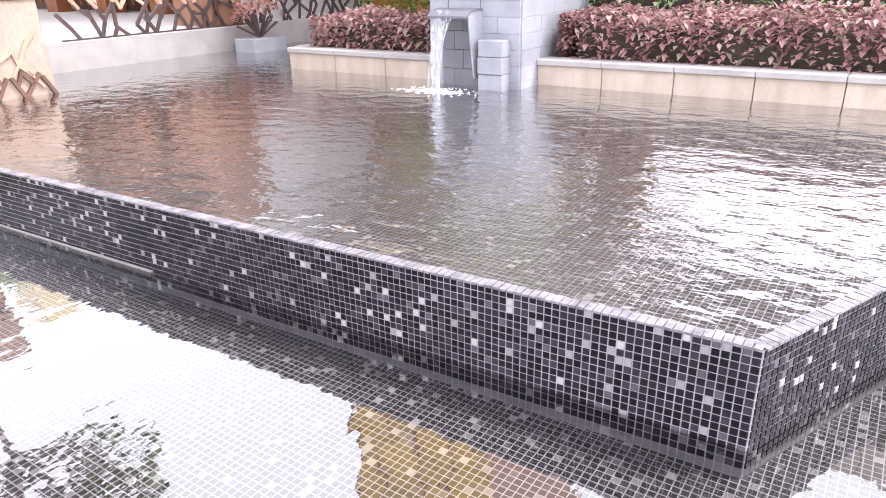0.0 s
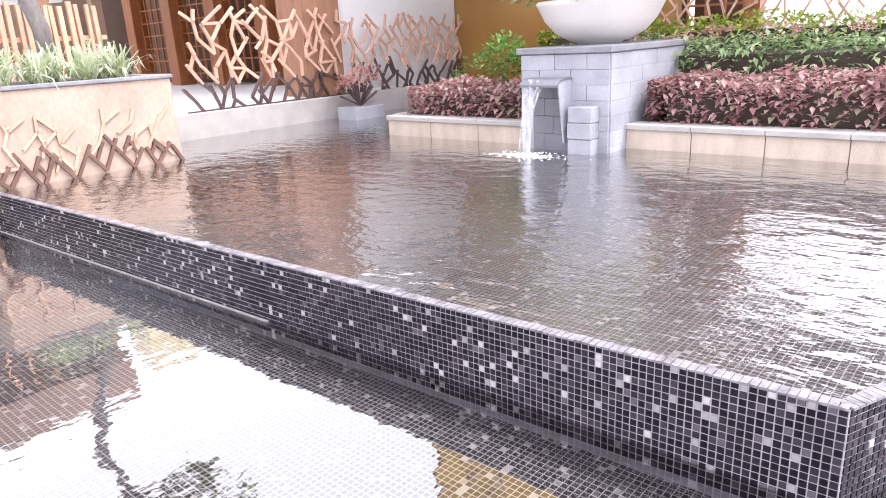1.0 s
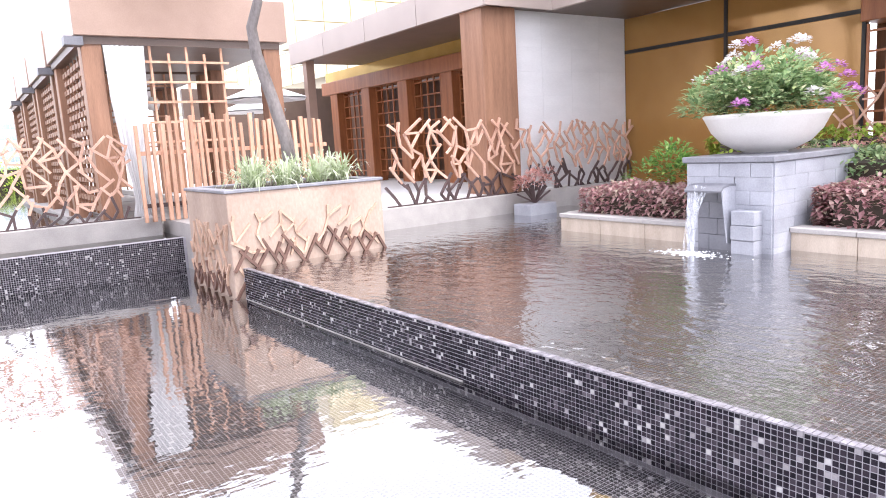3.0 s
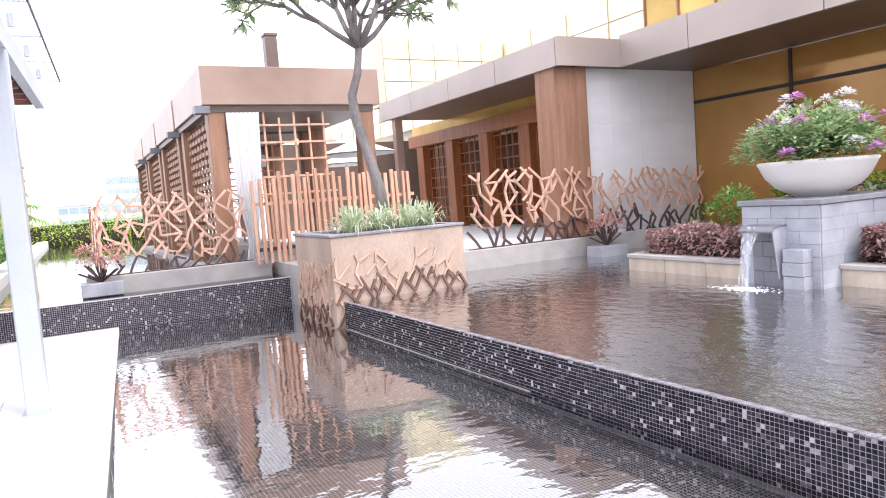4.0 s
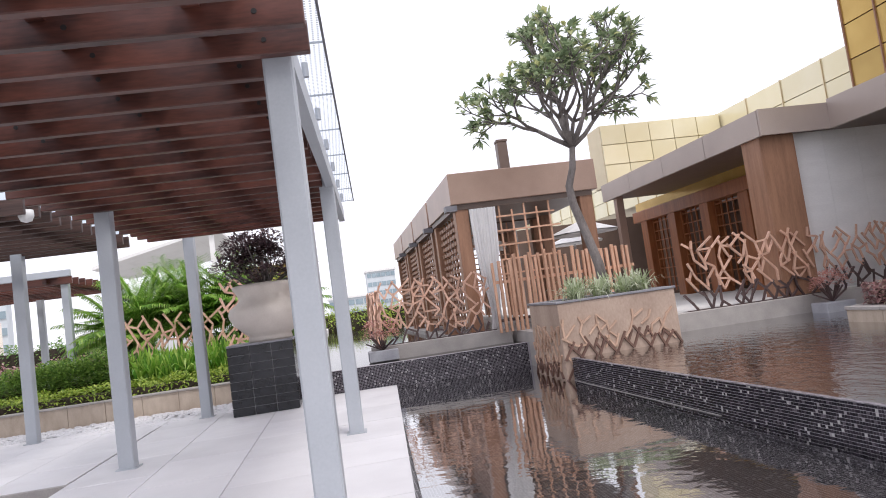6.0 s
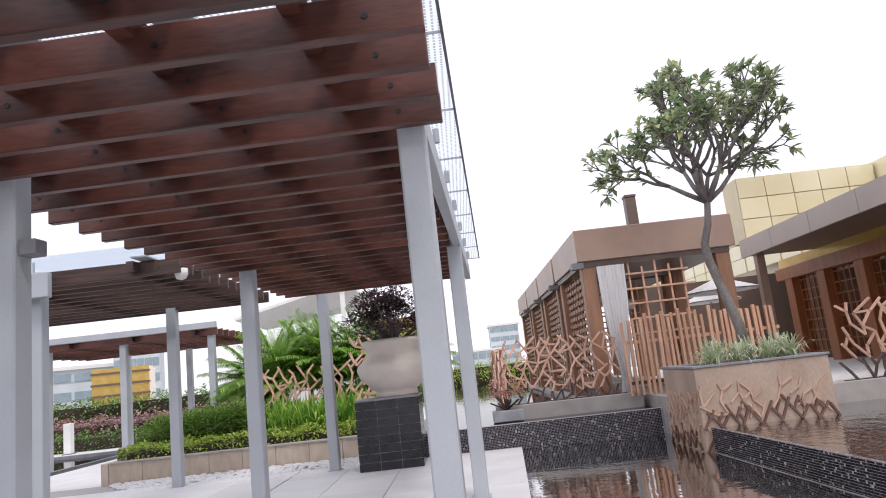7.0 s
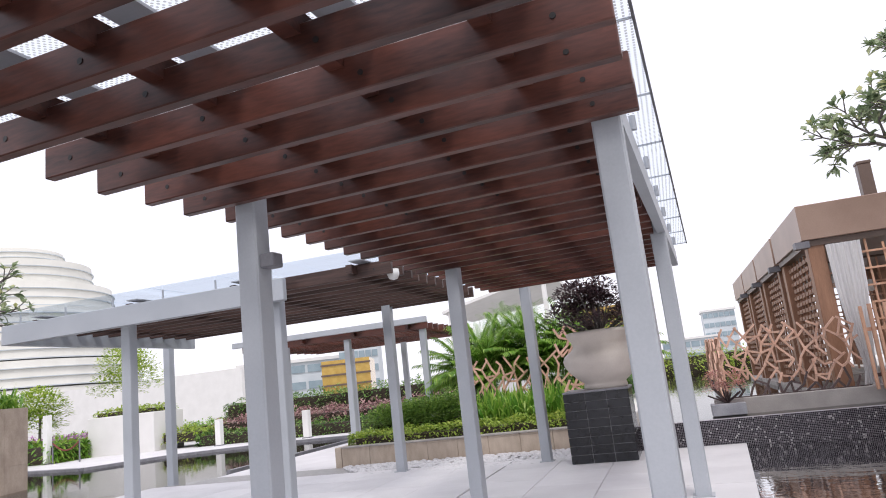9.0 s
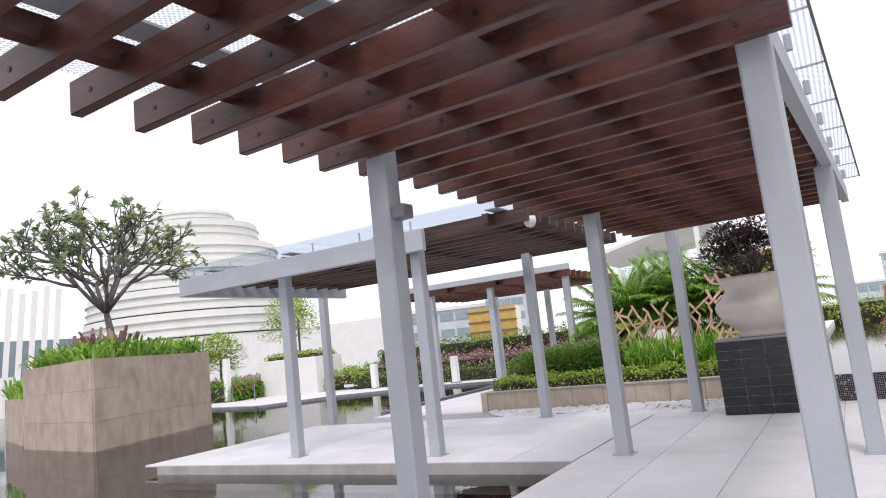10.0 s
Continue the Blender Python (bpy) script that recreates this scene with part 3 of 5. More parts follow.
Shape().box(1.5, FAR_EDGE, -0.2, 9.0, FAR_EDGE + 0.2, 0.6, 0.01).make("wall_pool_far", M["stone_grey"], label="grey stone rim wall at the far side of the pool", category="wall", kind="structure")

# Walkway and platform, laid with separate pavers.
def walk_edge(y):
    """Where the walkway ends at the water."""
    return -2.62 + 0.064 * (y - 9.0)


walkway = Shape().prism([(-6.5, -9.0), (walk_edge(-9), -9.0), (walk_edge(9), 9.0), (-6.5, 9.0)], -0.4, -0.034).make("pavement_walkway", M["joint"], label="pale granite walkway under the pergola", category="pavement", kind="structure")
platform = Shape().box(-13.95, 4.5, -0.4, -6.5, 9.0, -0.03).box(-13.95, 9.0, -0.4, -5.6, 10.4, -0.05).make("pavement_platform", M["joint"], label="pale granite platform beside the water", category="pavement", kind="structure")
Shape().box(-14.0, 4.43, -0.2, -6.46, 4.5, -0.002).make("trim_platform", M["stone_grey"], label="stone edge of the platform", category="trim", kind="structure")
Shape().put([(x, y, -0.06) for x, y in ((-13.95, 10.3), (-10.8, 10.3), (-10.8, 40), (-40, 40), (-40, 20), (-24.2, 16.6), (-22.5, 19.2), (-18.5, 20.8), (-13.95, 20.8))], [tuple(range(9))]).make("pavement_far", M["paver"], label="pale far paving that curves along the pond", category="pavement", kind="structure")
Shape().box(-80, -12, -0.5, -6.5, 24, -0.45).make("pond_bed", M["mosaic_floor"], label="dark bed of the pond", category="floor", kind="structure")
Shape().put([(-80, -12, -0.14), (-6.5, -12, -0.14), (-6.5, 4.5, -0.14), (-13.95, 4.5, -0.14), (-13.95, 20.8, -0.14), (-18.5, 20.8, -0.14), (-22.5, 19.2, -0.14), (-24.2, 16.6, -0.14), (-40, 20, -0.14), (-80, 22, -0.14)], [tuple(range(10))]).make("water_pond", M["water_canal"], label="dark calm pond beside the platform", category="water", kind="structure").visible_shadow = False
Shape().beam((-14.4, 20.8, -0.1), (-18.5, 20.8, -0.1), 0.3, 0.12).beam((-18.5, 20.8, -0.1), (-22.5, 19.2, -0.1), 0.3, 0.12).beam((-22.5, 19.2, -0.1), (-24.2, 16.6, -0.1), 0.3, 0.12).beam((-24.2, 16.6, -0.1), (-40, 20, -0.1), 0.3, 0.12).beam((-14.5, 11.7, -0.1), (-14.5, 20.8, -0.1), 0.12, 0.12).make("kerb_pond", M["coping"], label="dark stone kerb of the pond", category="kerb", kind="structure")

# Planted terraces behind the pool.
Shape().box(1.5, 7.8, -0.2, 9.5, 30, 0.62).make("floor_terrace", M["white_paint"], label="pale terrace floor of the building", category="floor", kind="structure")
Shape().box(3.94, -6, -0.2, 8.5, 2.5, 0.45).box(3.8, 3.5, -0.2, 8.5, 5.4, 0.45).box(4.78, 2.5, -0.2, 8.5, 3.5, 0.45).make("soil_beds", M["soil"], label="dark soil in the flower beds", category="soil", kind="structure")
Shape().box(-10.65, 10.45, -0.2, -4.75, 30, 0.35).box(-9.2, 8.5, -0.2, -4.75, 10.4, -0.06).make("soil_garden", M["soil"], label="dark soil of the raised garden", category="soil", kind="structure")


# ---- building on the far side of the pool ----
def building():
    b = thing("restaurant_building", "low brown and white building with bronze fascias and gold glass", "building")
    Shape().box(5.08, 7.95, 0, 7.93, 8.2, 3.6).make("wall", M["white_joint"], b, "joints of the white stone wall")
    block = Shape().box(-0.3535, -0.02, -0.1993, 0.3535, 0.02, 0.1993).mesh("stone_panel", M["white_stone"])
    for i in range(4):
        for j in range(8):
            piece("stone_panel", block, b, pose(5.44 + 0.71 * i, 7.94, 0.78 + 0.4 * j))
    Shape().box(4.37, 7.75, 0.3, 5.08, 8.3, 3.55, 0.01).make("pillar", M["wood_brown"], b, "tall brown clad corner pillar")
    # Roof edge: a short end, the near run and the far run.
    Shape().box(4.31, 7.55, 3.52, 5.72, 7.6, 4.0).make("fascia", M["fascia"], b)
    for y0, y1 in ((6.05, 7.55), (3.85, 6.035), (1.65, 3.835), (-0.55, 1.635), (-2.75, -0.565), (-4.95, -2.765)):
        Shape().box(5.7, y0, 3.52, 5.78, y1, 4.06).make("fascia", M["fascia"], b)
    for k in range(4):
        Shape().box(4.3, 7.602 + 1.85 * k, 3.52, 4.38, 9.438 + 1.85 * k, 3.99).make("fascia", M["fascia"], b)
    Shape().box(5.78, 3.6, 3.56, 9.5, 7.6, 3.64).box(5.78, -4.95, 3.56, 8.15, 3.6, 3.64).box(4.38, 7.6, 3.56, 9.5, 15.0, 3.62).make("soffit", M["soffit"], b, "dark underside of the roof")
    Shape().box(5.74, 3.6, 3.98, 12, 7.55, 4.04).box(5.74, -4.95, 3.98, 8.2, 3.6, 4.04).box(8.15, -4.95, 3.56, 8.2, 3.6, 3.98).box(4.35, 7.6, 3.92, 12, 15.0, 3.98).make("roof", M["fascia"], b)
    Shape().box(4.4, 14.3, 0.6, 4.6, 14.5, 3.55).make("column", M["copper"], b)
    for k in range(5):
        y = 9.4 + 1.75 * k
        Shape().box(6.1, y - 0.2, 0.6, 6.5, y + 0.2, 3.0, 0.01).make("column", M["wood_red"], b)
    Shape().box(6.05, 8.3, 2.95, 6.55, 17, 3.28, 0.01).make("beam", M["wood_red"], b)
    Shape().box(6.2, 8.3, 3.285, 6.25, 17, 3.555).make("glass_strip", M["gold"], b, "yellow glass strip under the roof")
    Shape().box(9.2, 8.2, 0.6, 9.4, 24, 3.64).box(3.6, 22, 0.6, 9.3, 22.2, 3.64).make("back_wall", M["soffit"], b)
    # Added panel: its dark brown stands in for the dim depth of the rooms.
    Shape().box(6.9, 8.3, 0.6, 6.98, 17, 2.95).make("inner_wall", M["interior_dark"], b, "dark brown panel added for the dim interior behind the lattices")
    # Timber lattices between the columns.
    for k in range(4):
        y = 9.62 + 1.75 * k
        lattice = Shape()
        for i in range(6):
            lattice.box(6.3, y + 0.26 * i, 0.75, 6.34, y + 0.03 + 0.26 * i, 2.95)
        for j in range(8):
            lattice.box(6.305, y, 0.85 + 0.285 * j, 6.335, y + 1.33, 0.88 + 0.285 * j)
        lattice.make("lattice", M["wood_red"], b)
    # Amber glazing that faces the beds.
    for k in range(2):
        y1 = 7.93 - 2.1 * k
        Shape().box(7.95, y1 - 2.06, 0.5, 7.99, y1, 2.92).make("glass_panel", M["amber_glass"], b, "amber glass panel")
        Shape().box(7.95, y1 - 2.06, 2.98, 7.99, y1, 3.55).make("glass_panel", M["amber_glass"], b, "amber glass panel")
        Shape().box(7.91, y1 - 2.1, 0.5, 8.01, y1 - 2.05, 3.55).make("mullion", M["black_steel"], b)
    Shape().box(7.92, 3.7, 2.92, 8.01, 7.93, 2.98).make("mullion", M["black_steel"], b)
    # Second added panel, dark for the dim interior towards the entrance.
    Shape().box(8.3, 2.9, 0.4, 8.4, 3.75, 3.1).make("inner_wall", M["interior_dark"], b, "dark brown panel added for the dim interior behind the lattices")
    Shape().box(7.72, 2.0, 2.78, 8.3, 3.72, 3.1, 0.01).make("beam", M["wood_red"], b)
    # Lattice screen behind the glazing towards the entrance.
    lattice = Shape()
    for i in range(4):
        lattice.box(7.83, 2.9 + 0.25 * i, 0.6, 7.87, 2.93 + 0.25 * i, 2.75)
    for j in range(8):
        lattice.box(7.835, 2.9, 0.75 + 0.27 * j, 7.865, 3.68, 0.78 + 0.27 * j)
    lattice.make("lattice", M["wood_red"], b)
    Shape().box(7.73, 2.68, 0.5, 7.93, 2.88, 3.0).make("column", M["wood_red"], b)
    return b


building()


def gold_facade(label, x, y0, y1, z0, z1, dy, dz, mat, frame_mat, core_mat, w=0.03):
    g = thing("gold_tower", label, "building")
    Shape().box(x + 0.06, y0, z0, x + 4, y1, z1).make("core", core_mat, g)
    ny, nz = round((y1 - y0) / dy), round((z1 - z0) / dz)
    pane = Shape().box(0, 0.012, 0.012, 0.04, dy - 0.012, dz - 0.012).mesh("pane", mat)
    for i in range(ny):
        for j in range(nz):
            piece("pane", pane, g, pose(x, y0 + dy * i, z0 + dz * j))
    for i in range(ny + 1):
        Shape().box(x - 0.03, y0 + dy * i - w, z0, x + 0.05, y0 + dy * i + w, z1).make("mullion", frame_mat, g)


gold_facade("tall gold glass facade with dark mullions", 6.2, 4.4, 7.4, 4.05, 13.15, 0.75, 0.65, M["gold"], M["wood_brown"], M["wood_brown"], 0.014)
gold_facade("long pale gold glass facade", 8.3, 7.6, 43.6, 3.98, 5.78, 1.5, 0.6, M["gold_pale"], M["tan_metal"], M["tan_metal"], 0.012)


def gold_end(x0, y, z0):
    """Pale gold glass end that closes the far run of the roof."""
    g = thing("gold_end_wall", "pale gold glass end wall above the far roof", "building")
    Shape().box(x0, y + 0.06, z0, x0 + 3.74, y + 1.0, z0 + 1.74).make("core", M["tan_metal"], g)
    pane = Shape().box(0.012, 0, 0.012, 0.738, 0.04, 0.568).mesh("pane", M["gold_pale"])
    for i in range(5):
        for j in range(3):
            piece("pane", pane, g, pose(x0 + 0.75 * i, y, z0 + 0.58 * j))


gold_end(4.5, 14.9, 3.985)


# ---- pavilions ----
def pavilion():
    p = thing("pavilion", "brown timber garden pavilion with lattices and a flat bronze roof", "pavilion", -0.96, 10.28, 0.48, group="row of pavilions")
    Shape().box(0, 0, 2.81, 3.2, 3.4, 3.46, 0.01).make("roof", M["copper"], p, "flat bronze brown roof box")
    Shape().box(0.05, 0.06, 2.7, 3.08, 3.3, 2.82).make("beam", M["soffit"], p)
    Shape().box(-0.14, -0.1, 2.66, 0.1, 0.14, 2.78).make("gutter", M["steel_dark"], p)
    for x, y in ((0.08, 0.08), (2.8, 0.08), (0.08, 3.0), (2.8, 3.0)):
        Shape().box(x, y, 0, x + 0.28, y + 0.28, 2.72, 0.01).make("post", M["wood_brown"], p)
    Shape().box(0, 0, -0.4, 3.1, 3.4, 0.02).make("base", M["stone_grey"], p)
    # Open-work side panel.
    panel = Shape()
    for j in range(16):
        for i in range(7):
            y = 0.5 + 0.34 * i + (0.17 if j % 2 else 0)
            panel.box(0.16, y, 0.25 + 0.15 * j, 0.24, y + 0.26, 0.33 + 0.15 * j)
    for i in range(7):
        panel.box(0.18, 0.44 + 0.39 * i, 0.2, 0.22, 0.47 + 0.39 * i, 2.68)
    panel.make("side_panel", M["wood_brown"], p)
    # Loose grid on the open front.
    for i in range(5):
        Shape().box(1.0 + 0.27 * i, 0.1, 0.3, 1.035 + 0.27 * i, 0.14, 2.72 - 0.12 * (i % 2)).make("grid_bar", M["slat"], p)
    for j in range(5):
        Shape().box(0.8 + 0.1 * (j % 2), 0.07, 1.25 + 0.3 * j, 2.3 - 0.1 * (j % 3), 0.1, 1.285 + 0.3 * j).make("grid_bar", M["slat"], p)
    Shape().lathe([(0.0, -0.12), (0.08, -0.1), (0.12, 0), (0.08, 0.1), (0.0, 0.12)], 16, (1.3, 1.5, 1.95)).make("lamp_globe", M["lamp"], p, "white globe lamp", smooth=True)
    return p


pav = pavilion()
for k in range(1, 4):
    copy_thing(pav, pose(-0.96, 10.28 + 3.65 * k, 0.48))


def curtain():
    s, n = Shape(), 26
    rows = [(2.68, 0.55, 0.0), (1.9, 0.5, 0.02), (1.2, 0.36, 0.08), (0.7, 0.22, 0.16), (0.4, 0.2, 0.18), (0.12, 0.34, 0.12)]
    v = [(0.36 + off + w * k / n, 0.1 + 0.035 * math.sin(k * 1.9 + i * 0.15), z) for i, (z, w, off) in enumerate(rows) for k in range(n + 1)]
    s.put(v, [(i * (n + 1) + k, i * (n + 1) + k + 1, (i + 1) * (n + 1) + k + 1, (i + 1) * (n + 1) + k) for i in range(len(rows) - 1) for k in range(n)])
    ob = s.make("curtain", M["curtain"], None, "white sheer curtain gathered at the pavilion post", "curtain", smooth=True)
    ob.matrix_basis = pose(-0.96, 10.18, 0.48)


curtain()
ch = thing("chimney", "dark brown square chimney behind the pavilion roof", "chimney", 0.63, 12.0, 3.9)
Shape().box(0.03, 0.03, 0, 0.27, 0.27, 1.0, 0.01).make("shaft", M["soffit"], ch)
Shape().box(0.015, 0.015, 1.0, 0.285, 0.285, 1.06, 0.01).make("cap", M["soffit"], ch)


def parasol(x, y, z):
    p = thing("parasol", "open white canvas parasol on the terrace", "parasol", x, y, z, group="parasols")
    Shape().tube([(0, 0, 0), (0, 0, 2.3)], [0.03, 0.025]).make("pole", M["steel_paint"], p)
    Shape().lathe([(0.95, 2.02), (0.05, 2.35), (0.04, 2.32), (0.93, 1.99)], 8).make("canopy", M["parasol"], p)


parasol(3.0, 13.5, 0.6)
parasol(4.2, 17.5, 0.6)


# ---- screens and slat fence ----
def slat_fence():
    f = thing("slat_fence", "upright orange brown timber slats of uneven height", "fence", -0.45, 9.62, 0.6)
    rng = random.Random(4)
    Shape().box(0, 0.03, 0.2, 2.95, 0.06, 0.26).make("rail", M["bar_dark"], f)
    Shape().box(0, 0.03, 0.95, 2.95, 0.06, 1.01).make("rail", M["slat"], f)
    slat = Shape().box(0, -0.03, 0, 0.055, 0.03, 1, 0.004).mesh("slat", M["slat"])
    for i in range(27):
        piece("slat", slat, f, pose(0.108 * i + rng.uniform(-0.012, 0.012), rng.uniform(-0.01, 0.01), 0, 0, rng.uniform(-1.2, 1.2), 0) @ Matrix.Diagonal((rng.uniform(0.8, 1.1), 1, rng.uniform(1.36, 1.52), 1)))


slat_fence()
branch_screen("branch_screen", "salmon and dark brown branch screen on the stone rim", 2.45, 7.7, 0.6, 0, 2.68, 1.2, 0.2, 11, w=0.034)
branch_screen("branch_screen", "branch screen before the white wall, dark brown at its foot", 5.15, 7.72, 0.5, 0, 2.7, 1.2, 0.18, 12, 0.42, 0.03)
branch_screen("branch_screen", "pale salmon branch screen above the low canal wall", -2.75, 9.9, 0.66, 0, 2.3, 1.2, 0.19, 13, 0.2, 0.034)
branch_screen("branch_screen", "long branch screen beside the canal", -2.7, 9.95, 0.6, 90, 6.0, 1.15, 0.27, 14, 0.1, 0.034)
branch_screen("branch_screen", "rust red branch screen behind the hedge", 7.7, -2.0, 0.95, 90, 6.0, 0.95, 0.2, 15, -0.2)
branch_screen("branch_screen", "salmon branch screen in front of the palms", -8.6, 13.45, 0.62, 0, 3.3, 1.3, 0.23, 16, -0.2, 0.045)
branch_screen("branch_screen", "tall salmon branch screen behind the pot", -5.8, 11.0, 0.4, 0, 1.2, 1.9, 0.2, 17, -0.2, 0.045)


# ---- planter with the frangipani ----
def relief(owner, width, height, seed, m):
    """Half-sunk twigs on a face: m lays the face's x and z into the planter."""
    rng = random.Random(seed)
    for x0, z0, x1, z1 in branches(width, height, 0.17, seed, 0.36, 0.04):
        middle = (z0 + z1) / 2
        if middle > height * 0.55 and rng.random() < 0.25:
            continue
        if middle > 0.2:
            piece("relief_bar", RELIEF, owner, m @ bar_pose((x0, 0, z0), (x1, 0, z1), 0.04, rng.uniform(0.022, 0.028)))
    # Dark forked zigzag along the foot, climbing a little to one end.
    n = max(2, round(width / 0.135))
    knots = [(width * (i + (rng.uniform(-0.2, 0.2) if 0 < i < n else 0)) / n, (rng.uniform(0.2, 0.27) if i % 2 else rng.uniform(0.0, 0.06)) + 0.05 * i / n) for i in range(n + 1)]

    def dark(a, b, past):
        b = (a[0] + (b[0] - a[0]) * past, a[1] + (b[1] - a[1]) * past)
        if 0 <= b[0] <= width:
            piece("relief_bar", RELIEF_DARK, owner, m @ bar_pose((a[0], 0, a[1]), (b[0], 0, b[1]), 0.055, rng.uniform(0.026, 0.033)))

    for i in range(n):
        low, high = (knots[i], knots[i + 1]) if i % 2 == 0 else (knots[i + 1], knots[i])
        dark(low, high, rng.choice((0.85, 1.0, 1.3, 1.45)))
        if rng.random() < 0.5:
            q = rng.uniform(0.35, 0.6)
            fork = (low[0] + (high[0] - low[0]) * q, low[1] + (high[1] - low[1]) * q)
            dark(fork, (fork[0] + (low[0] - high[0]) * 0.6, fork[1] + rng.uniform(0.1, 0.17)), 1.0)


def tree_planter():
    p = thing("stone_planter", "beige stone planter with branch relief standing in the pool", "planter", -0.33, 6.28, -0.155)
    Shape().box(0, 0, 0, 1.86, 1.5, 1.25, 0.008).make("body", M["stone"], p)
    Shape().box(-0.02, -0.02, 1.25, 1.88, 0.12, 1.285, 0.006).box(-0.02, 1.38, 1.25, 1.88, 1.52, 1.285, 0.006).box(-0.02, 0.12, 1.25, 0.12, 1.38, 1.285, 0.006).box(1.74, 0.12, 1.25, 1.88, 1.38, 1.285, 0.006).make("coping", M["coping"], p, "thin dark grey coping")
    Shape().box(0.12, 0.12, 1.2, 1.74, 1.38, 1.265).make("soil", M["soil"], p)
    relief(p, 1.84, 0.62, 21, pose(0.01, -0.004, 0.38))
    relief(p, 0.3, 0.4, 23, pose(0.0, -0.004, 0.08))
    relief(p, 1.48, 0.85, 22, pose(-0.004, 1.49, 0.08, 0, 0, -90))
    Shape().box(-0.06, -0.07, 0, 0.34, 0.0, 0.12, 0.01).make("foot", M["stone_grey"], p)


tree_planter()
tree("frangipani_tree", "frangipani tree with a bent grey trunk and glossy leaves", 0.8, 7.25, 1.11,
     [(0.03, 0, 0), (0, 0, 0.5), (-0.12, 0.02, 1.0), (-0.27, 0.03, 1.55), (-0.3, 0.02, 1.85), (-0.2, 0, 2.15), (-0.15, 0, 2.5)], 0.09,
     [(175, 30), (150, 60), (60, 55), (5, 36), (-60, 50), (-120, 45), (100, 75), (230, 40), (-10, 62)], 0.64, 4, (0.19, 0.085), 11, M["leaf_tree"], 31, (20, 46))
for k, (x, y) in enumerate(((0.1, 6.55), (0.45, 6.6), (0.85, 6.6), (1.2, 6.65), (0.25, 7.1), (1.25, 7.2), (0.65, 6.85))):
    s, rng = Shape(), random.Random(60 + k)
    tuft(s, 0, 0, 0, 80, 0.5, 0.024, rng)
    s.make("spider_plant", M["leaf_spider"], None, "pale striped spider plant in the stone planter", "plant", "plants in the stone planter").matrix_basis = pose(x, y, 1.12)


# ---- flower beds and the spout block ----
def bed_wall(label, x0, y0, x1, y1, along):
    b = thing("bed_wall", label, "wall", group="bed walls")
    n = max(1, round((y1 - y0 if along else x1 - x0) / 0.62))
    for i in range(n):
        if along:
            a, c = y0 + (y1 - y0) * i / n, y0 + (y1 - y0) * (i + 1) / n
            Shape().box(x0, a + 0.003, 0.05, x1, c - 0.003, 0.46, 0.005).make("stone_slab", M["bed_wall"], b)
            Shape().box(x0 - 0.03, a + 0.002, 0.46, x1 + 0.05, c - 0.002, 0.51, 0.006).make("coping_slab", M["stone_grey"], b)
        else:
            a, c = x0 + (x1 - x0) * i / n, x0 + (x1 - x0) * (i + 1) / n
            Shape().box(a + 0.003, y0, 0.05, c - 0.003, y1, 0.46, 0.005).make("stone_slab", M["bed_wall"], b)
            Shape().box(a + 0.002, y0 - 0.03, 0.46, c - 0.002, y1 + 0.05, 0.51, 0.006).make("coping_slab", M["stone_grey"], b)


bed_wall("cream stone bed wall with grey coping", 3.66, 3.48, 3.82, 5.45, True)
bed_wall("cream stone end of the flower bed", 3.82, 5.29, 6.2, 5.45, False)
bed_wall("long cream stone bed wall beside the pool", 3.8, -4.0, 3.96, 2.55, True)


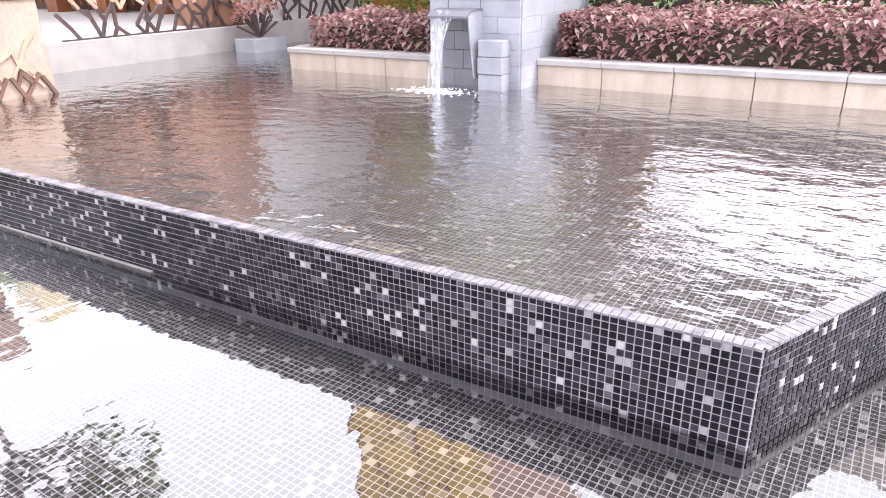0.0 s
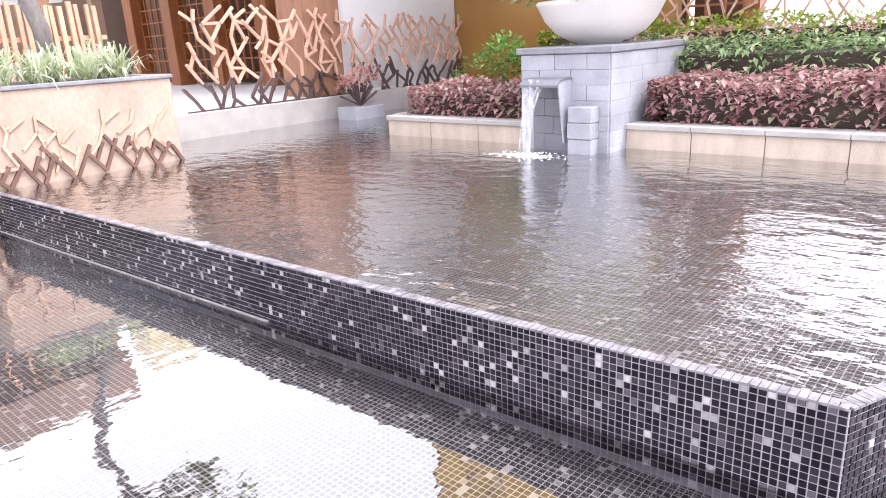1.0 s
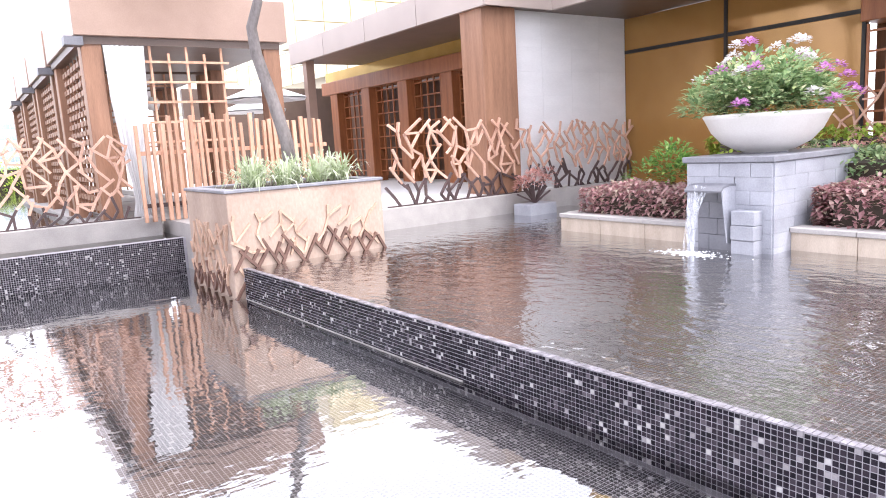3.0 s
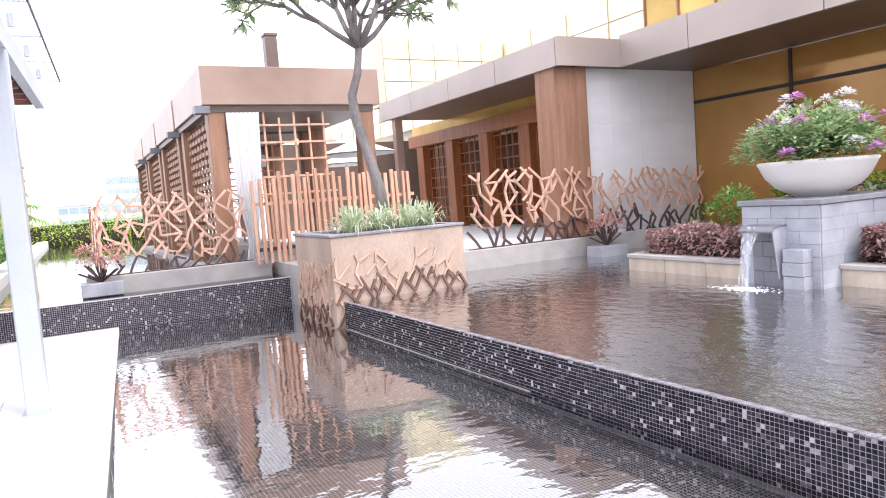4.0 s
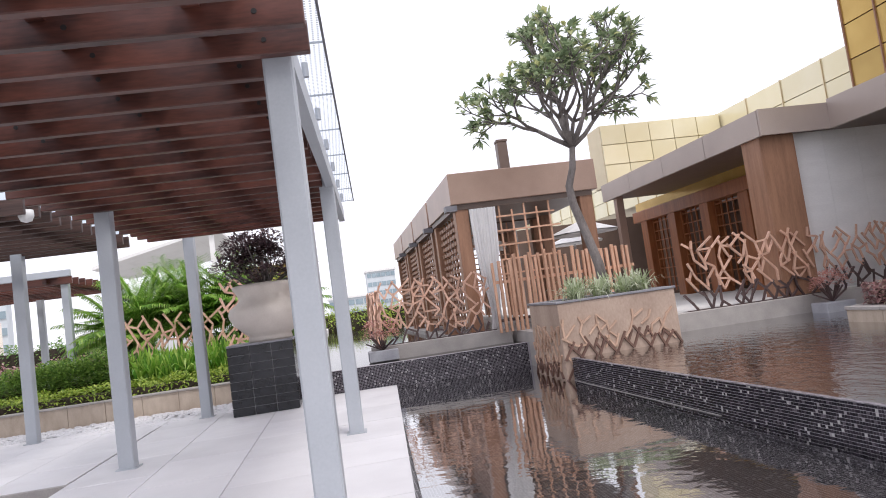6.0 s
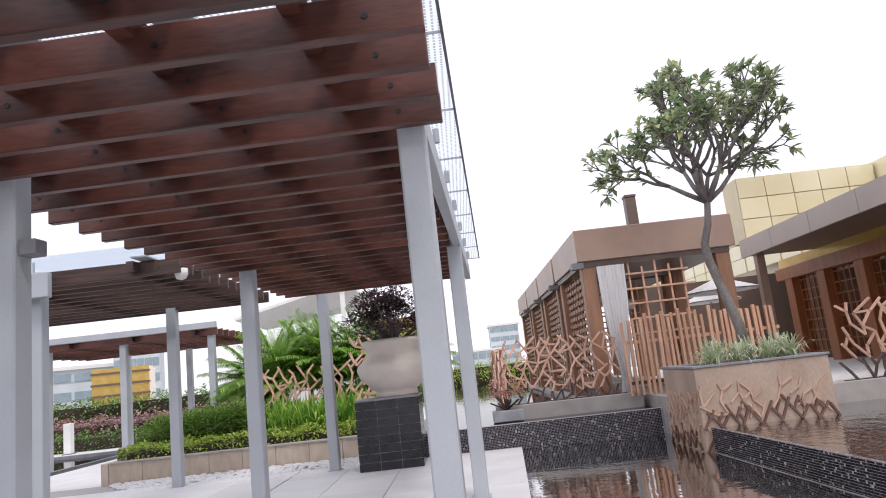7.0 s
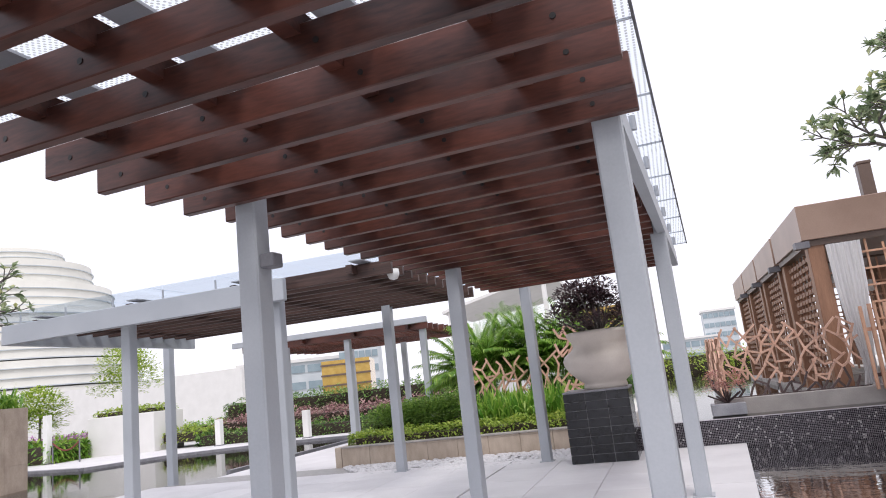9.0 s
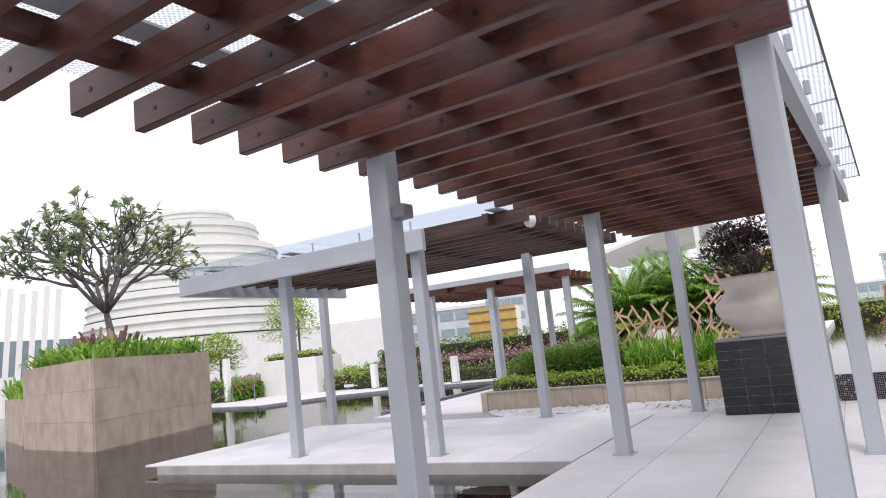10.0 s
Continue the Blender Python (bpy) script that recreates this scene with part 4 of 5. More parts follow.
def spout_block():
    b = thing("spout_block", "grey stone fountain block with a water spout", "fountain", 3.5, 2.46, 0.08)
    Shape().box(0.02, 0.02, 0, 1.28, 1.0, 1.06).make("core", M["block"], b)
    Shape().box(-0.03, -0.03, 1.06, 1.33, 1.05, 1.12, 0.008).make("coping_slab", M["coping"], b, "dark grey coping slab")
    rows = 8
    for j in range(rows):
        z0, z1 = 0.132 * j + 0.0008, 0.132 * (j + 1) - 0.0008
        edges = [0.0, 0.24, 0.6, 1.0] if j % 2 else [0.0, 0.42, 0.78, 1.0]
        for a, c in zip(edges, edges[1:]):
            Shape().box(-0.012 - 0.002 * ((j + int(a * 10)) % 3), a + 0.003, z0, 0.02, c - 0.002, z1, 0.0015).make("stone", M["block"], b)
        edges = [0.0, 0.3, 0.75, 1.28] if j % 2 else [0.0, 0.5, 0.95, 1.28]
        for a, c in zip(edges, edges[1:]):
            Shape().box(a + 0.003, -0.012, z0, c - 0.002, 0.02, z1, 0.0015).make("stone", M["block"], b)
    for j in range(3):
        Shape().box(-0.13 - 0.01 * (j % 2), 0.1, 0.2 + 0.14 * j, -0.01, 0.36, 0.337 + 0.14 * j, 0.006).make("stone", M["block"], b, "projecting stone beside the spout")
    # Spout: a curved chute of sheet metal.
    s, n = Shape(), 10
    prof = [(0.05, 0.86), (-0.1, 0.865), (-0.18, 0.85), (-0.22, 0.81)]
    for (x0, z0), (x1, z1) in zip(prof, prof[1:]):
        s.put([(x0, 0.4, z0), (x0, 0.84, z0), (x1, 0.84, z1), (x1, 0.4, z1), (x0, 0.4, z0 - 0.02), (x0, 0.84, z0 - 0.02), (x1, 0.84, z1 - 0.02), (x1, 0.4, z1 - 0.02)],
              [(0, 1, 2, 3), (7, 6, 5, 4), (0, 3, 7, 4), (1, 5, 6, 2), (3, 2, 6, 7)])
    s.make("spout", M["steel_dark"], b, "dark metal spout lip")
    Shape().put([(0.0, 0.405, 0.86), (-0.2, 0.405, 0.83), (-0.12, 0.405, 0.3), (0.0, 0.405, 0.28), (0.0, 0.42, 0.86), (-0.2, 0.42, 0.83), (-0.12, 0.42, 0.3), (0.0, 0.42, 0.28)], [(3, 2, 1, 0), (4, 5, 6, 7), (0, 1, 5, 4), (1, 2, 6, 5), (2, 3, 7, 6)]).make("spout_cheek", M["block"], b)
    # No recess is cut: the dark colour carries the alcove's shade.
    for j in range(4):
        for a, c in (((0.42, 0.6), (0.603, 0.84)) if j % 2 else ((0.42, 0.7), (0.703, 0.84))):
            Shape().box(-0.034, a, 0.2 + 0.16 * j, 0.0, c, 0.357 + 0.16 * j, 0.002).make("alcove_stone", M["steel_dark"], b, "dark grey alcove stone, deepened in colour for the recess shade")
    b.matrix_basis = pose(3.5, 2.56, 0.08) @ Matrix.Diagonal((1.2, 0.9, 1, 1))
    return b


spout_block()
s, rng = Shape(), random.Random(3)
n, rows = 14, 12
verts = []
for i in range(rows + 1):
    t = i / rows
    z = 0.94 - 0.65 * t * t
    x = 3.28 - 0.16 * t + 0.02 * math.sin(5 * t)
    half = 0.1 - 0.04 * t
    for k in range(n + 1):
        u = 2 * k / n - 1
        verts.append((x + 0.018 * math.sin(7 * u + 9 * t) + rng.uniform(-0.005, 0.005), 3.17 + half * u + 0.02 * t, z - 0.01 * rng.random()))
s.put(verts, [(i * (n + 1) + k, i * (n + 1) + k + 1, (i + 1) * (n + 1) + k + 1, (i + 1) * (n + 1) + k) for i in range(rows) for k in range(n)])
s.make("falling_water", M["fall"], None, "thin sheet of water falling from the spout", "water", smooth=True)
s = Shape()
for k in range(320):
    a, r = rng.uniform(0, math.tau), abs(rng.gauss(0, 0.16))
    x, y, q = 3.12 + r * math.cos(a) * 0.7, 3.19 + r * math.sin(a) * 1.4, rng.uniform(0.004, 0.02) * (1.2 - min(r, 0.4) * 2)
    s.lathe([(q, 0), (q * 0.8, q * 0.2), (q * 0.2, q * 0.35)], 6, (x, y, HIGH_WATER))
s.make("splash", M["white_water"], None, "white foam where the water falls into the pool", "water", kind="stuff")


def flower_bowl():
    b = thing("flower_bowl", "wide white stone bowl on the fountain block", "bowl", 4.2, 3.04, 1.2)
    Shape().lathe([(0.2, 0), (0.22, 0.02), (0.28, 0.035), (0.42, 0.11), (0.52, 0.22), (0.585, 0.35), (0.605, 0.385), (0.59, 0.4), (0.55, 0.385), (0.46, 0.33)], 48).make("body", M["bowl"], b, smooth=True)
    Shape().lathe([(0.21, -0.0), (0.21, 0.03)], 32).make("foot", M["coping"], b)
    Shape().lathe([(0.54, 0.33), (0.5, 0.37)], 32).make("soil", M["soil"], b)


flower_bowl()
s, rng = Shape(), random.Random(8)
for k in range(46):
    a, r = rng.uniform(0, math.tau), math.sqrt(rng.random()) * 0.66
    clump(s, (r * math.cos(a), r * math.sin(a), 0.03 + 0.5 * (1 - r * r) * rng.uniform(0.1, 1)), (0.2, 0.2, 0.22), 120, 0.09, 0.045, rng)
s.make("bedding_plant", M["leaf_fresh"], None, "mass of green flower foliage spilling over the bowl", "plant").matrix_basis = pose(4.2, 3.04, 1.53)
for k in range(30):
    a, el = rng.uniform(0, math.tau), rng.uniform(0.1, 1.25)
    s = Shape()
    clump(s, (0, 0, 0), (0.06, 0.06, 0.055), 55, 0.042, 0.036, rng, 0.2, 0.1)
    pink = k % 2 == 0
    s.make("blossom", M["flower_pink" if pink else "flower_white"], None, "pink blossom cluster above the bowl" if pink else "white blossom cluster above the bowl", "flower", "blossoms in the bowl").matrix_basis = pose(4.2 + 0.86 * math.cos(el) * math.cos(a), 3.04 + 0.86 * math.cos(el) * math.sin(a), 1.56 + 0.7 * math.sin(el) * rng.uniform(0.85, 1.1))


def planted(name, label, mat, x0, y0, x1, y1, z0, z1, density, length, width, seed, wave=0.06, category="plants"):
    s = Shape()
    hedge(s, x0, y0, x1, y1, z0, z1, density, length, width, random.Random(seed), wave)
    # Added soil-coloured block inside: stands in for the shade among the leaves.
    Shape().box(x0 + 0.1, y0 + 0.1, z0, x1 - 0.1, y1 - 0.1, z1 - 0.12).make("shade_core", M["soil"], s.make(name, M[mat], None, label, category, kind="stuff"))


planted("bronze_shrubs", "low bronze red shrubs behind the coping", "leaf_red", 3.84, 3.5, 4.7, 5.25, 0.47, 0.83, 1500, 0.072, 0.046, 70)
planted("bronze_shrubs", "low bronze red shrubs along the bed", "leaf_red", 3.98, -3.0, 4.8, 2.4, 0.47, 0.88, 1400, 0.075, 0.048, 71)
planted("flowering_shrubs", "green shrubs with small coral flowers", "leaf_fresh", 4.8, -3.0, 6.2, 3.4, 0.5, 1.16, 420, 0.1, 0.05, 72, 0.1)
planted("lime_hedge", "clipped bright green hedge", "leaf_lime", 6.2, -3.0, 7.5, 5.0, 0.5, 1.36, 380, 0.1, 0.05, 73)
s, rng = Shape(), random.Random(74)
for k in range(110):
    clump(s, (rng.uniform(4.8, 6.2), rng.uniform(-3, 3.3), 1.2 + rng.uniform(-0.03, 0.08)), (0.045, 0.045, 0.03), 14, 0.05, 0.03, rng)
s.make("coral_flowers", M["flower_coral"], None, "small coral flower heads over the shrubs", "flowers", kind="stuff")
s = Shape()
for k in range(7):
    clump(s, (rng.uniform(-0.3, 0.3), rng.uniform(-0.3, 0.3), rng.uniform(0.1, 0.4)), (0.25, 0.25, 0.25), 110, 0.09, 0.045, rng)
s.make("green_shrub", M["leaf_green"], None, "round green shrub at the end of the bed", "shrub").matrix_basis = pose(4.75, 4.6, 0.7)


def flower_basket(x, y, z):
    b = thing("flower_basket", "small grey box of coral flowers on the water", "planter", x, y, z, group="flower boxes")
    Shape().box(-0.28, -0.2, -0.1, 0.28, 0.2, 0.1, 0.01).make("box", M["block"], b)
    for k in range(10):
        a = random.uniform(0, 360)
        d = way(a, random.uniform(35, 70))
        piece("bar", BAR_DARK, b, bar_pose((0, 0, 0.1), d * random.uniform(0.35, 0.5), 0.025, 0.025))
    s = Shape()
    rng = random.Random(int(x * 100) + 400)
    for k in range(14):
        clump(s, (rng.uniform(-0.25, 0.25), rng.uniform(-0.2, 0.2), 0.3 + rng.uniform(0, 0.3)), (0.11, 0.11, 0.1), 40, 0.07, 0.035, rng)
    s.make("blossom", M["flower_coral"], b, "coral pink flowers", kind="stuff")


flower_basket(4.85, 7.2, 0.36)
flower_basket(-2.75, 9.72, 0.5)


# ---- pergolas ----
HOLE = Shape().lathe([(0.015, -0.004), (0.015, 0.002)], 12).mesh("bolt", M["black_steel"])


def post(parent, x, y, top, w=0.168):
    Shape().box(x - w / 2, y - w / 2, 0, x + w / 2, y + w / 2, top, 0.012).make("post", M["steel_paint"], parent)
    Shape().box(x - w / 2 - 0.03, y - w / 2 - 0.03, 0, x + w / 2 + 0.03, y + w / 2 + 0.03, 0.012).make("base_plate", M["steel_paint"], parent)


def pergola(label, x0, x1, y0, y1, posts, bottom, first, pitch, bolts=True, beams=(), over=0.13, wood="wood_dark", inner=None):
    """Slats across, purlins and flat steel rails over them; inner: shorter slats (x0, x1) from a given y on."""
    p = thing("pergola", label, "pergola", group="pergolas")
    long = Shape().box(0, -0.035, 0, x1 - x0, 0.033, 0.185, 0.006).mesh("slat", M[wood])
    short = Shape().box(0, -0.035, 0, inner[1] - inner[0], 0.033, 0.185, 0.006).mesh("slat", M[wood]) if inner else long
    y = first
    rng = random.Random(int(abs(x0) * 10))
    while y < y1:
        back = inner and y > inner[2]
        a, b = inner[:2] if back else (x0, x1)
        ob = piece("slat", short if back else long, p, pose(a + rng.uniform(-0.02, 0.02), y, bottom + rng.uniform(-0.004, 0.004)))
        if bolts:
            for k in range(4):
                piece("bolt", HOLE, ob, pose(0.2 + (b - a - 0.45) * k / 3, -0.037, 0.085, 90, 0, 0))
        y += pitch
    for k in range(4):
        x = x0 + 0.45 + (x1 - x0 - 1.0) * k / 3
        Shape().box(x - 0.045, y0, bottom + over, x + 0.045, y1, bottom + over + 0.12).make("purlin", M[wood], p)
        Shape().box(x + 0.055, y0 - 0.1, bottom + over + 0.14, x + 0.25, y1 + 0.1, bottom + over + 0.155).make("roof_rail", M["steel_paint"], p)
    for x, y in posts:
        post(p, x, y, bottom + 0.18)
    for a, b, w, h in beams:
        Shape().beam(a, b, w, h).make("beam", M["steel_paint"], p)
    return p


SLAT_Z = 2.895
p1 = pergola("pergola of dark red timber slats on pale grey posts", -6.68, -3.44, -3.1, 7.75,
             ((-6.2, 0.58), (-3.64, 0.58), (-6.2, 4.75), (-3.64, 4.75), (-6.2, 8.42)), SLAT_Z, 0.46 - 0.375 * 9, 0.375, True,
             (((-3.6, 0.66, SLAT_Z + 0.11), (-3.6, 7.9, SLAT_Z + 0.11), 0.09, 0.22), ((-6.24, 0.66, SLAT_Z + 0.24), (-6.24, 8.4, SLAT_Z + 0.24), 0.09, 0.1)), inner=(-6.62, -3.66, 0.7))
p1.matrix_basis = Matrix.Translation((-3.64, 0.58, 0)) @ pose(0, 0, 0, 0, 0, -2.8) @ Matrix.Translation((3.64, -0.58, 0))
for k in range(10):
    y = -3.35 + 1.17 * k
    pane = Shape().box(-7.0, y, SLAT_Z + 0.4, -3.38, y + 1.155, SLAT_Z + 0.412).make("glass_pane", M["fritted_glass"], p1, "dotted glass roof pane")
    pane.visible_shadow = False
    Shape().box(-7.0, y + 1.158, SLAT_Z + 0.399, -3.385, y + 1.167, SLAT_Z + 0.413).make("glass_joint", M["steel_paint"], p1)
    for x in (-6.15, -5.2, -4.2, -3.55):
        Shape().tube([(x, y + 0.35, SLAT_Z + 0.29), (x, y + 0.35, SLAT_Z + 0.4)], [0.025, 0.025], 10).make("glass_stud", M["steel_paint"], p1)
Shape().box(-3.385, -3.4, SLAT_Z + 0.392, -3.368, 8.35, SLAT_Z + 0.417).make("glass_edge", M["steel_dark"], p1)
Shape().box(-6.115, 0.52, 2.42, -6.0, 0.64, 2.52, 0.008).make("lamp_box", M["steel_dark"], p1, "dark square lamp on the post")

p2 = pergola("second pergola with a pale grey roof edge over the platform", -13.45, -6.9, 4.85, 9.3,
             ((-8.68, 5.0), (-11.38, 5.1), (-8.54, 8.66), (-14.05, 9.15)), 3.03, 5.05, 0.36, True, (), 0.05, "wood_grey")
Shape().box(-13.55, 4.72, 2.85, -8.4, 4.82, 3.16, 0.01).box(-13.55, 4.82, 2.85, -13.45, 9.3, 3.16, 0.01).make("roof_edge", M["steel_paint"], p2, "deep pale grey steel roof edge")
for k in range(6):
    Shape().box(-13.95 + 1.16 * k, 4.52, 3.3, -12.81 + 1.16 * k, 9.4, 3.312).make("glass_pane", M["clear_glass"], p2, "clear glass roof pane").visible_shadow = False
    Shape().tube([(-13.2 + 0.92 * k, 4.77, 3.16), (-13.2 + 0.92 * k, 4.77, 3.3)], [0.014, 0.014], 8).make("glass_stud", M["steel_paint"], p2)

Shape().lathe([(0.02, 0.1), (0.08, 0.1), (0.085, 0.03), (0.06, -0.03), (0.0, -0.05)], 20, (-6.95, 5.2, 3.0)).make("camera_dome", M["lamp"], p2, "small white dome under the slats", smooth=True)

p3 = pergola("far pergola with dark slats across the garden path", -15.6, -9.7, 14.0, 19.0,
             ((-14.2, 14.3), (-12.2, 14.3), (-9.9, 14.3), (-14.2, 18.6), (-12.2, 18.6), (-9.9, 18.6)), 3.0, 14.2, 0.45, False, (), 0.05)
Shape().box(-15.7, 13.8, 3.15, -9.6, 13.9, 3.31, 0.01).make("roof_edge", M["steel_paint"], p3, "pale grey steel roof edge")


# ---- pedestal with the big pot ----
def pedestal():
    p = thing("tiled_pedestal", "square pedestal of black glazed tiles", "pedestal", -5.29, 7.84, 0)
    w, h = 1.02, 1.09
    Shape().box(0.012, 0.012, 0, w - 0.012, w - 0.012, h).make("core", M["black_joint"], p, "grey tile joints")
    Shape().box(-0.01, -0.01, h, w + 0.01, w + 0.01, h + 0.03, 0.006).make("top_slab", M["coping"], p)
    cols, rows = 3, 8
    tw, th = w / cols, h / rows
    tile = Shape().box(0.006, -0.006, 0.005, tw - 0.007, 0.012, th - 0.006, 0.003).mesh("tile", M["black_tile"])
    for j in range(rows):
        for i in range(cols):
            piece("tile", tile, p, pose(tw * i, 0, th * j))
            piece("tile", tile, p, pose(w, tw * i, th * j, 0, 0, 90))
            piece("tile", tile, p, pose(0, tw * (i + 1), th * j, 0, 0, -90))


pedestal()
pot = thing("stone_pot", "large cream stone pot on the black pedestal", "pot", -4.64, 8.35, 1.12)
Shape().lathe([(0.35, 0), (0.36, 0.03), (0.35, 0.07), (0.34, 0.1), (0.43, 0.17), (0.56, 0.3), (0.63, 0.42), (0.64, 0.49), (0.605, 0.57), (0.49, 0.65), (0.445, 0.71), (0.47, 0.79), (0.53, 0.88), (0.54, 0.93), (0.49, 0.95), (0.44, 0.86)], 48).make("body", M["pot"], pot, smooth=True)
Shape().lathe([(0.44, 0.84), (0.42, 0.89)], 32).make("soil", M["soil"], pot)
s, rng = Shape(), random.Random(91)
twigs = Shape()
for k in range(40):
    d = way(rng.uniform(0, 360), rng.uniform(18, 88))
    e = d * rng.uniform(0.5, 0.98)
    twigs.tube([(0, 0, 0), e * 0.5, e], [0.02, 0.014, 0.007], 5)
    clump(s, e, (0.24, 0.24, 0.18), 120, 0.085, 0.05, rng)
bush = thing("dark_bush", "dark purple leaved bush in the stone pot", "shrub", -4.64, 8.35, 1.94)
twigs.make("stem", M["bark"], bush)
s.make("crown", M["leaf_dark"], bush)


# ---- garden beyond the platform ----
g = thing("garden_wall", "low cream stone wall of the raised garden", "wall")
for i in range(9):
    Shape().box(-10.62 + 0.66 * i + 0.003, 10.35, -0.1, -10.62 + 0.66 * (i + 1) - 0.003, 10.5, 0.35, 0.005).make("stone_slab", M["bed_wall"], g)
    Shape().box(-10.62 + 0.66 * i + 0.002, 10.32, 0.35, -10.62 + 0.66 * (i + 1) - 0.002, 10.55, 0.385, 0.006).make("coping_slab", M["stone_grey"], g)
for i in range(10):
    Shape().box(-10.78, 10.35 + 0.8 * i, -0.1, -10.63, 11.14 + 0.8 * i, 0.37, 0.005).make("stone_slab", M["bed_wall"], g)
s, rng = Shape(), random.Random(95)
for k in range(1800):
    x, y = rng.uniform(-10.5, -5.4), rng.uniform(8.35, 10.3)
    if y < 8.05 - 0.16 * (x + 5.4) or x < -9.4 and y < 8.7 + (-9.4 - x) * 1.3:
        continue
    q = rng.uniform(0.03, 0.062)
    s.lathe([(q * 0.7, -0.02), (q, 0.2 * q), (q * 0.75, 0.5 * q), (q * 0.2, 0.62 * q)], 7, (x, y, -0.03))
s.make("pebbles", M["gravel"], None, "white pebbles strewn before the garden wall", "pebbles", kind="stuff")
planted("lime_border", "bright lime green border plants", "leaf_lime", -10.5, 10.55, -5.3, 11.4, 0.33, 0.62, 620, 0.09, 0.05, 75)
s, rng = Shape(), random.Random(76)
for k in range(9):
    clump(s, (-10.2 + 0.25 * k, 11.75 + 0.1 * math.sin(k), 0.5), (0.45, 0.55, 0.62 + 0.02 * k), 1700, 0.085, 0.05, rng, 0.3)
# The added dark block gives the hedge its inner shade by colour.
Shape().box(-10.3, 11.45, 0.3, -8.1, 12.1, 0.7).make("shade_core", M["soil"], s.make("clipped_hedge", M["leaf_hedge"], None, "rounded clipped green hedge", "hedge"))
s = Shape()
grass_patch(s, -8.0, 11.4, -4.9, 13.1, 0.35, 3800, 0.9, 0.055, random.Random(77), 42)
s.make("grass_bed", M["leaf_grass"], None, "long bright green blades in the garden bed", "plants", kind="stuff")
planted("green_border", "low green border beyond the path", "leaf_green", -24, 22.6, -12.3, 23.8, -0.08, 0.5, 160, 0.15, 0.08, 79, 0.15)
for i, (x0, y0, x1, y1, z1, mat) in enumerate(((-24, 24, -12.5, 27, 0.9, "leaf_red"), (-26, 27.5, -12, 30, 1.7, "leaf_green"), (-40, 28, -25, 30, 0.8, "leaf_grass"), (-36, 23, -24, 25, 0.7, "leaf_lime"),
                                                (-7.0, 13.8, -4.9, 22, 1.2, "leaf_green"), (-8, 22, -4.9, 34, 1.3, "leaf_green"))):
    planted("garden_shrubs", "dense garden shrubs of one kind", mat, x0, y0, x1, y1, 0.2, z1, 110, 0.2, 0.1, 80 + i, 0.25)


def palm(x, y, z, height, fronds, length, seed):
    rng = random.Random(seed)
    p = thing("palm", "bushy green palm behind the branch screen", "palm", x, y, z, group="palms")
    Shape().tube([(0, 0, 0), (0.05, 0, height)], [0.1, 0.07]).make("trunk", M["bark"], p)
    s = Shape()
    for k in range(fronds):
        az, el = rng.uniform(0, 360), rng.uniform(25, 85)
        d, q = way(az, el), Vector((0.05, 0, height))
        pts = []
        for i in range(9):
            pts.append(q.copy())
            q = q + d * length / 8
            d = (d + Vector((0, 0, -0.16))).normalized()
        s.tube(pts, [0.014 * (1 - i / 10) for i in range(9)], 4)
        for i in range(1, 9):
            fw = (pts[i] - pts[i - 1]).normalized()
            sd = fw.cross(Vector((0, 0, 1)))
            sd = sd.normalized() if sd.length > 0.01 else Vector((1, 0, 0))
            for e in (-1, 1):
                for o in (0.0, 0.25, 0.5, 0.75):
                    s.blade(pts[i - 1].lerp(pts[i], o), fw * 0.7 + sd * e + Vector((0, 0, 0.1)), length * 0.3 * (1 - abs(i - 4) / 8), 0.045, 0.5)
    s.make("fronds", M["leaf_palm"], p)


for k, (x, y, h) in enumerate(((-8.5, 15.3, 0.7), (-7.8, 15.9, 1.0), (-7.0, 15.2, 0.8), (-6.2, 15.8, 1.0), (-9.2, 16.2, 0.6), (-5.5, 15.2, 0.7))):
    palm(x, y, 0.4, h + 0.2, 40, 2.0, 120 + k)


# ---- across the pond ----
def stone_box(label, a, b, c, z0, z1):
    """A planter on three corners of a parallelogram: b is the corner nearest to the walkway."""
    p = thing("pond_planter", label, "planter")
    a, b, c = (Vector((*q, 0)) for q in (a, b, c))
    d = a + c - b
    Shape().put([(q.x, q.y, z) for z in (z0, z1) for q in (a, b, c, d)], [(0, 1, 5, 4), (1, 2, 6, 5), (2, 3, 7, 6), (3, 0, 4, 7), (4, 5, 6, 7)]).make("core", M["stone_brown"], p)
    for p0, p1 in ((a, b), (b, c)):
        out = (p1 - p0).cross(Vector((0, 0, 1))).normalized() * 0.03
        n = max(2, round((p1 - p0).length / 0.95))
        for i in range(n):
            q0, q1 = p0.lerp(p1, (i + 0.003) / n) + out, p0.lerp(p1, (i + 0.997) / n) + out
            for j in range(3):
                y0, y1 = z0 + (z1 - z0) * (j + 0.004) / 3, z0 + (z1 - z0) * (j + 0.996) / 3
                Shape().put([(q0.x, q0.y, y0), (q1.x, q1.y, y0), (q1.x, q1.y, y1), (q0.x, q0.y, y1), *((q.x - out.x, q.y - out.y, z) for q, z in ((q0, y0), (q1, y0), (q1, y1), (q0, y1)))],
                            [(0, 1, 2, 3), (0, 4, 5, 1), (1, 5, 6, 2), (2, 6, 7, 3), (3, 7, 4, 0)]).make("stone_slab", M["stone_brown"], p)
    return p


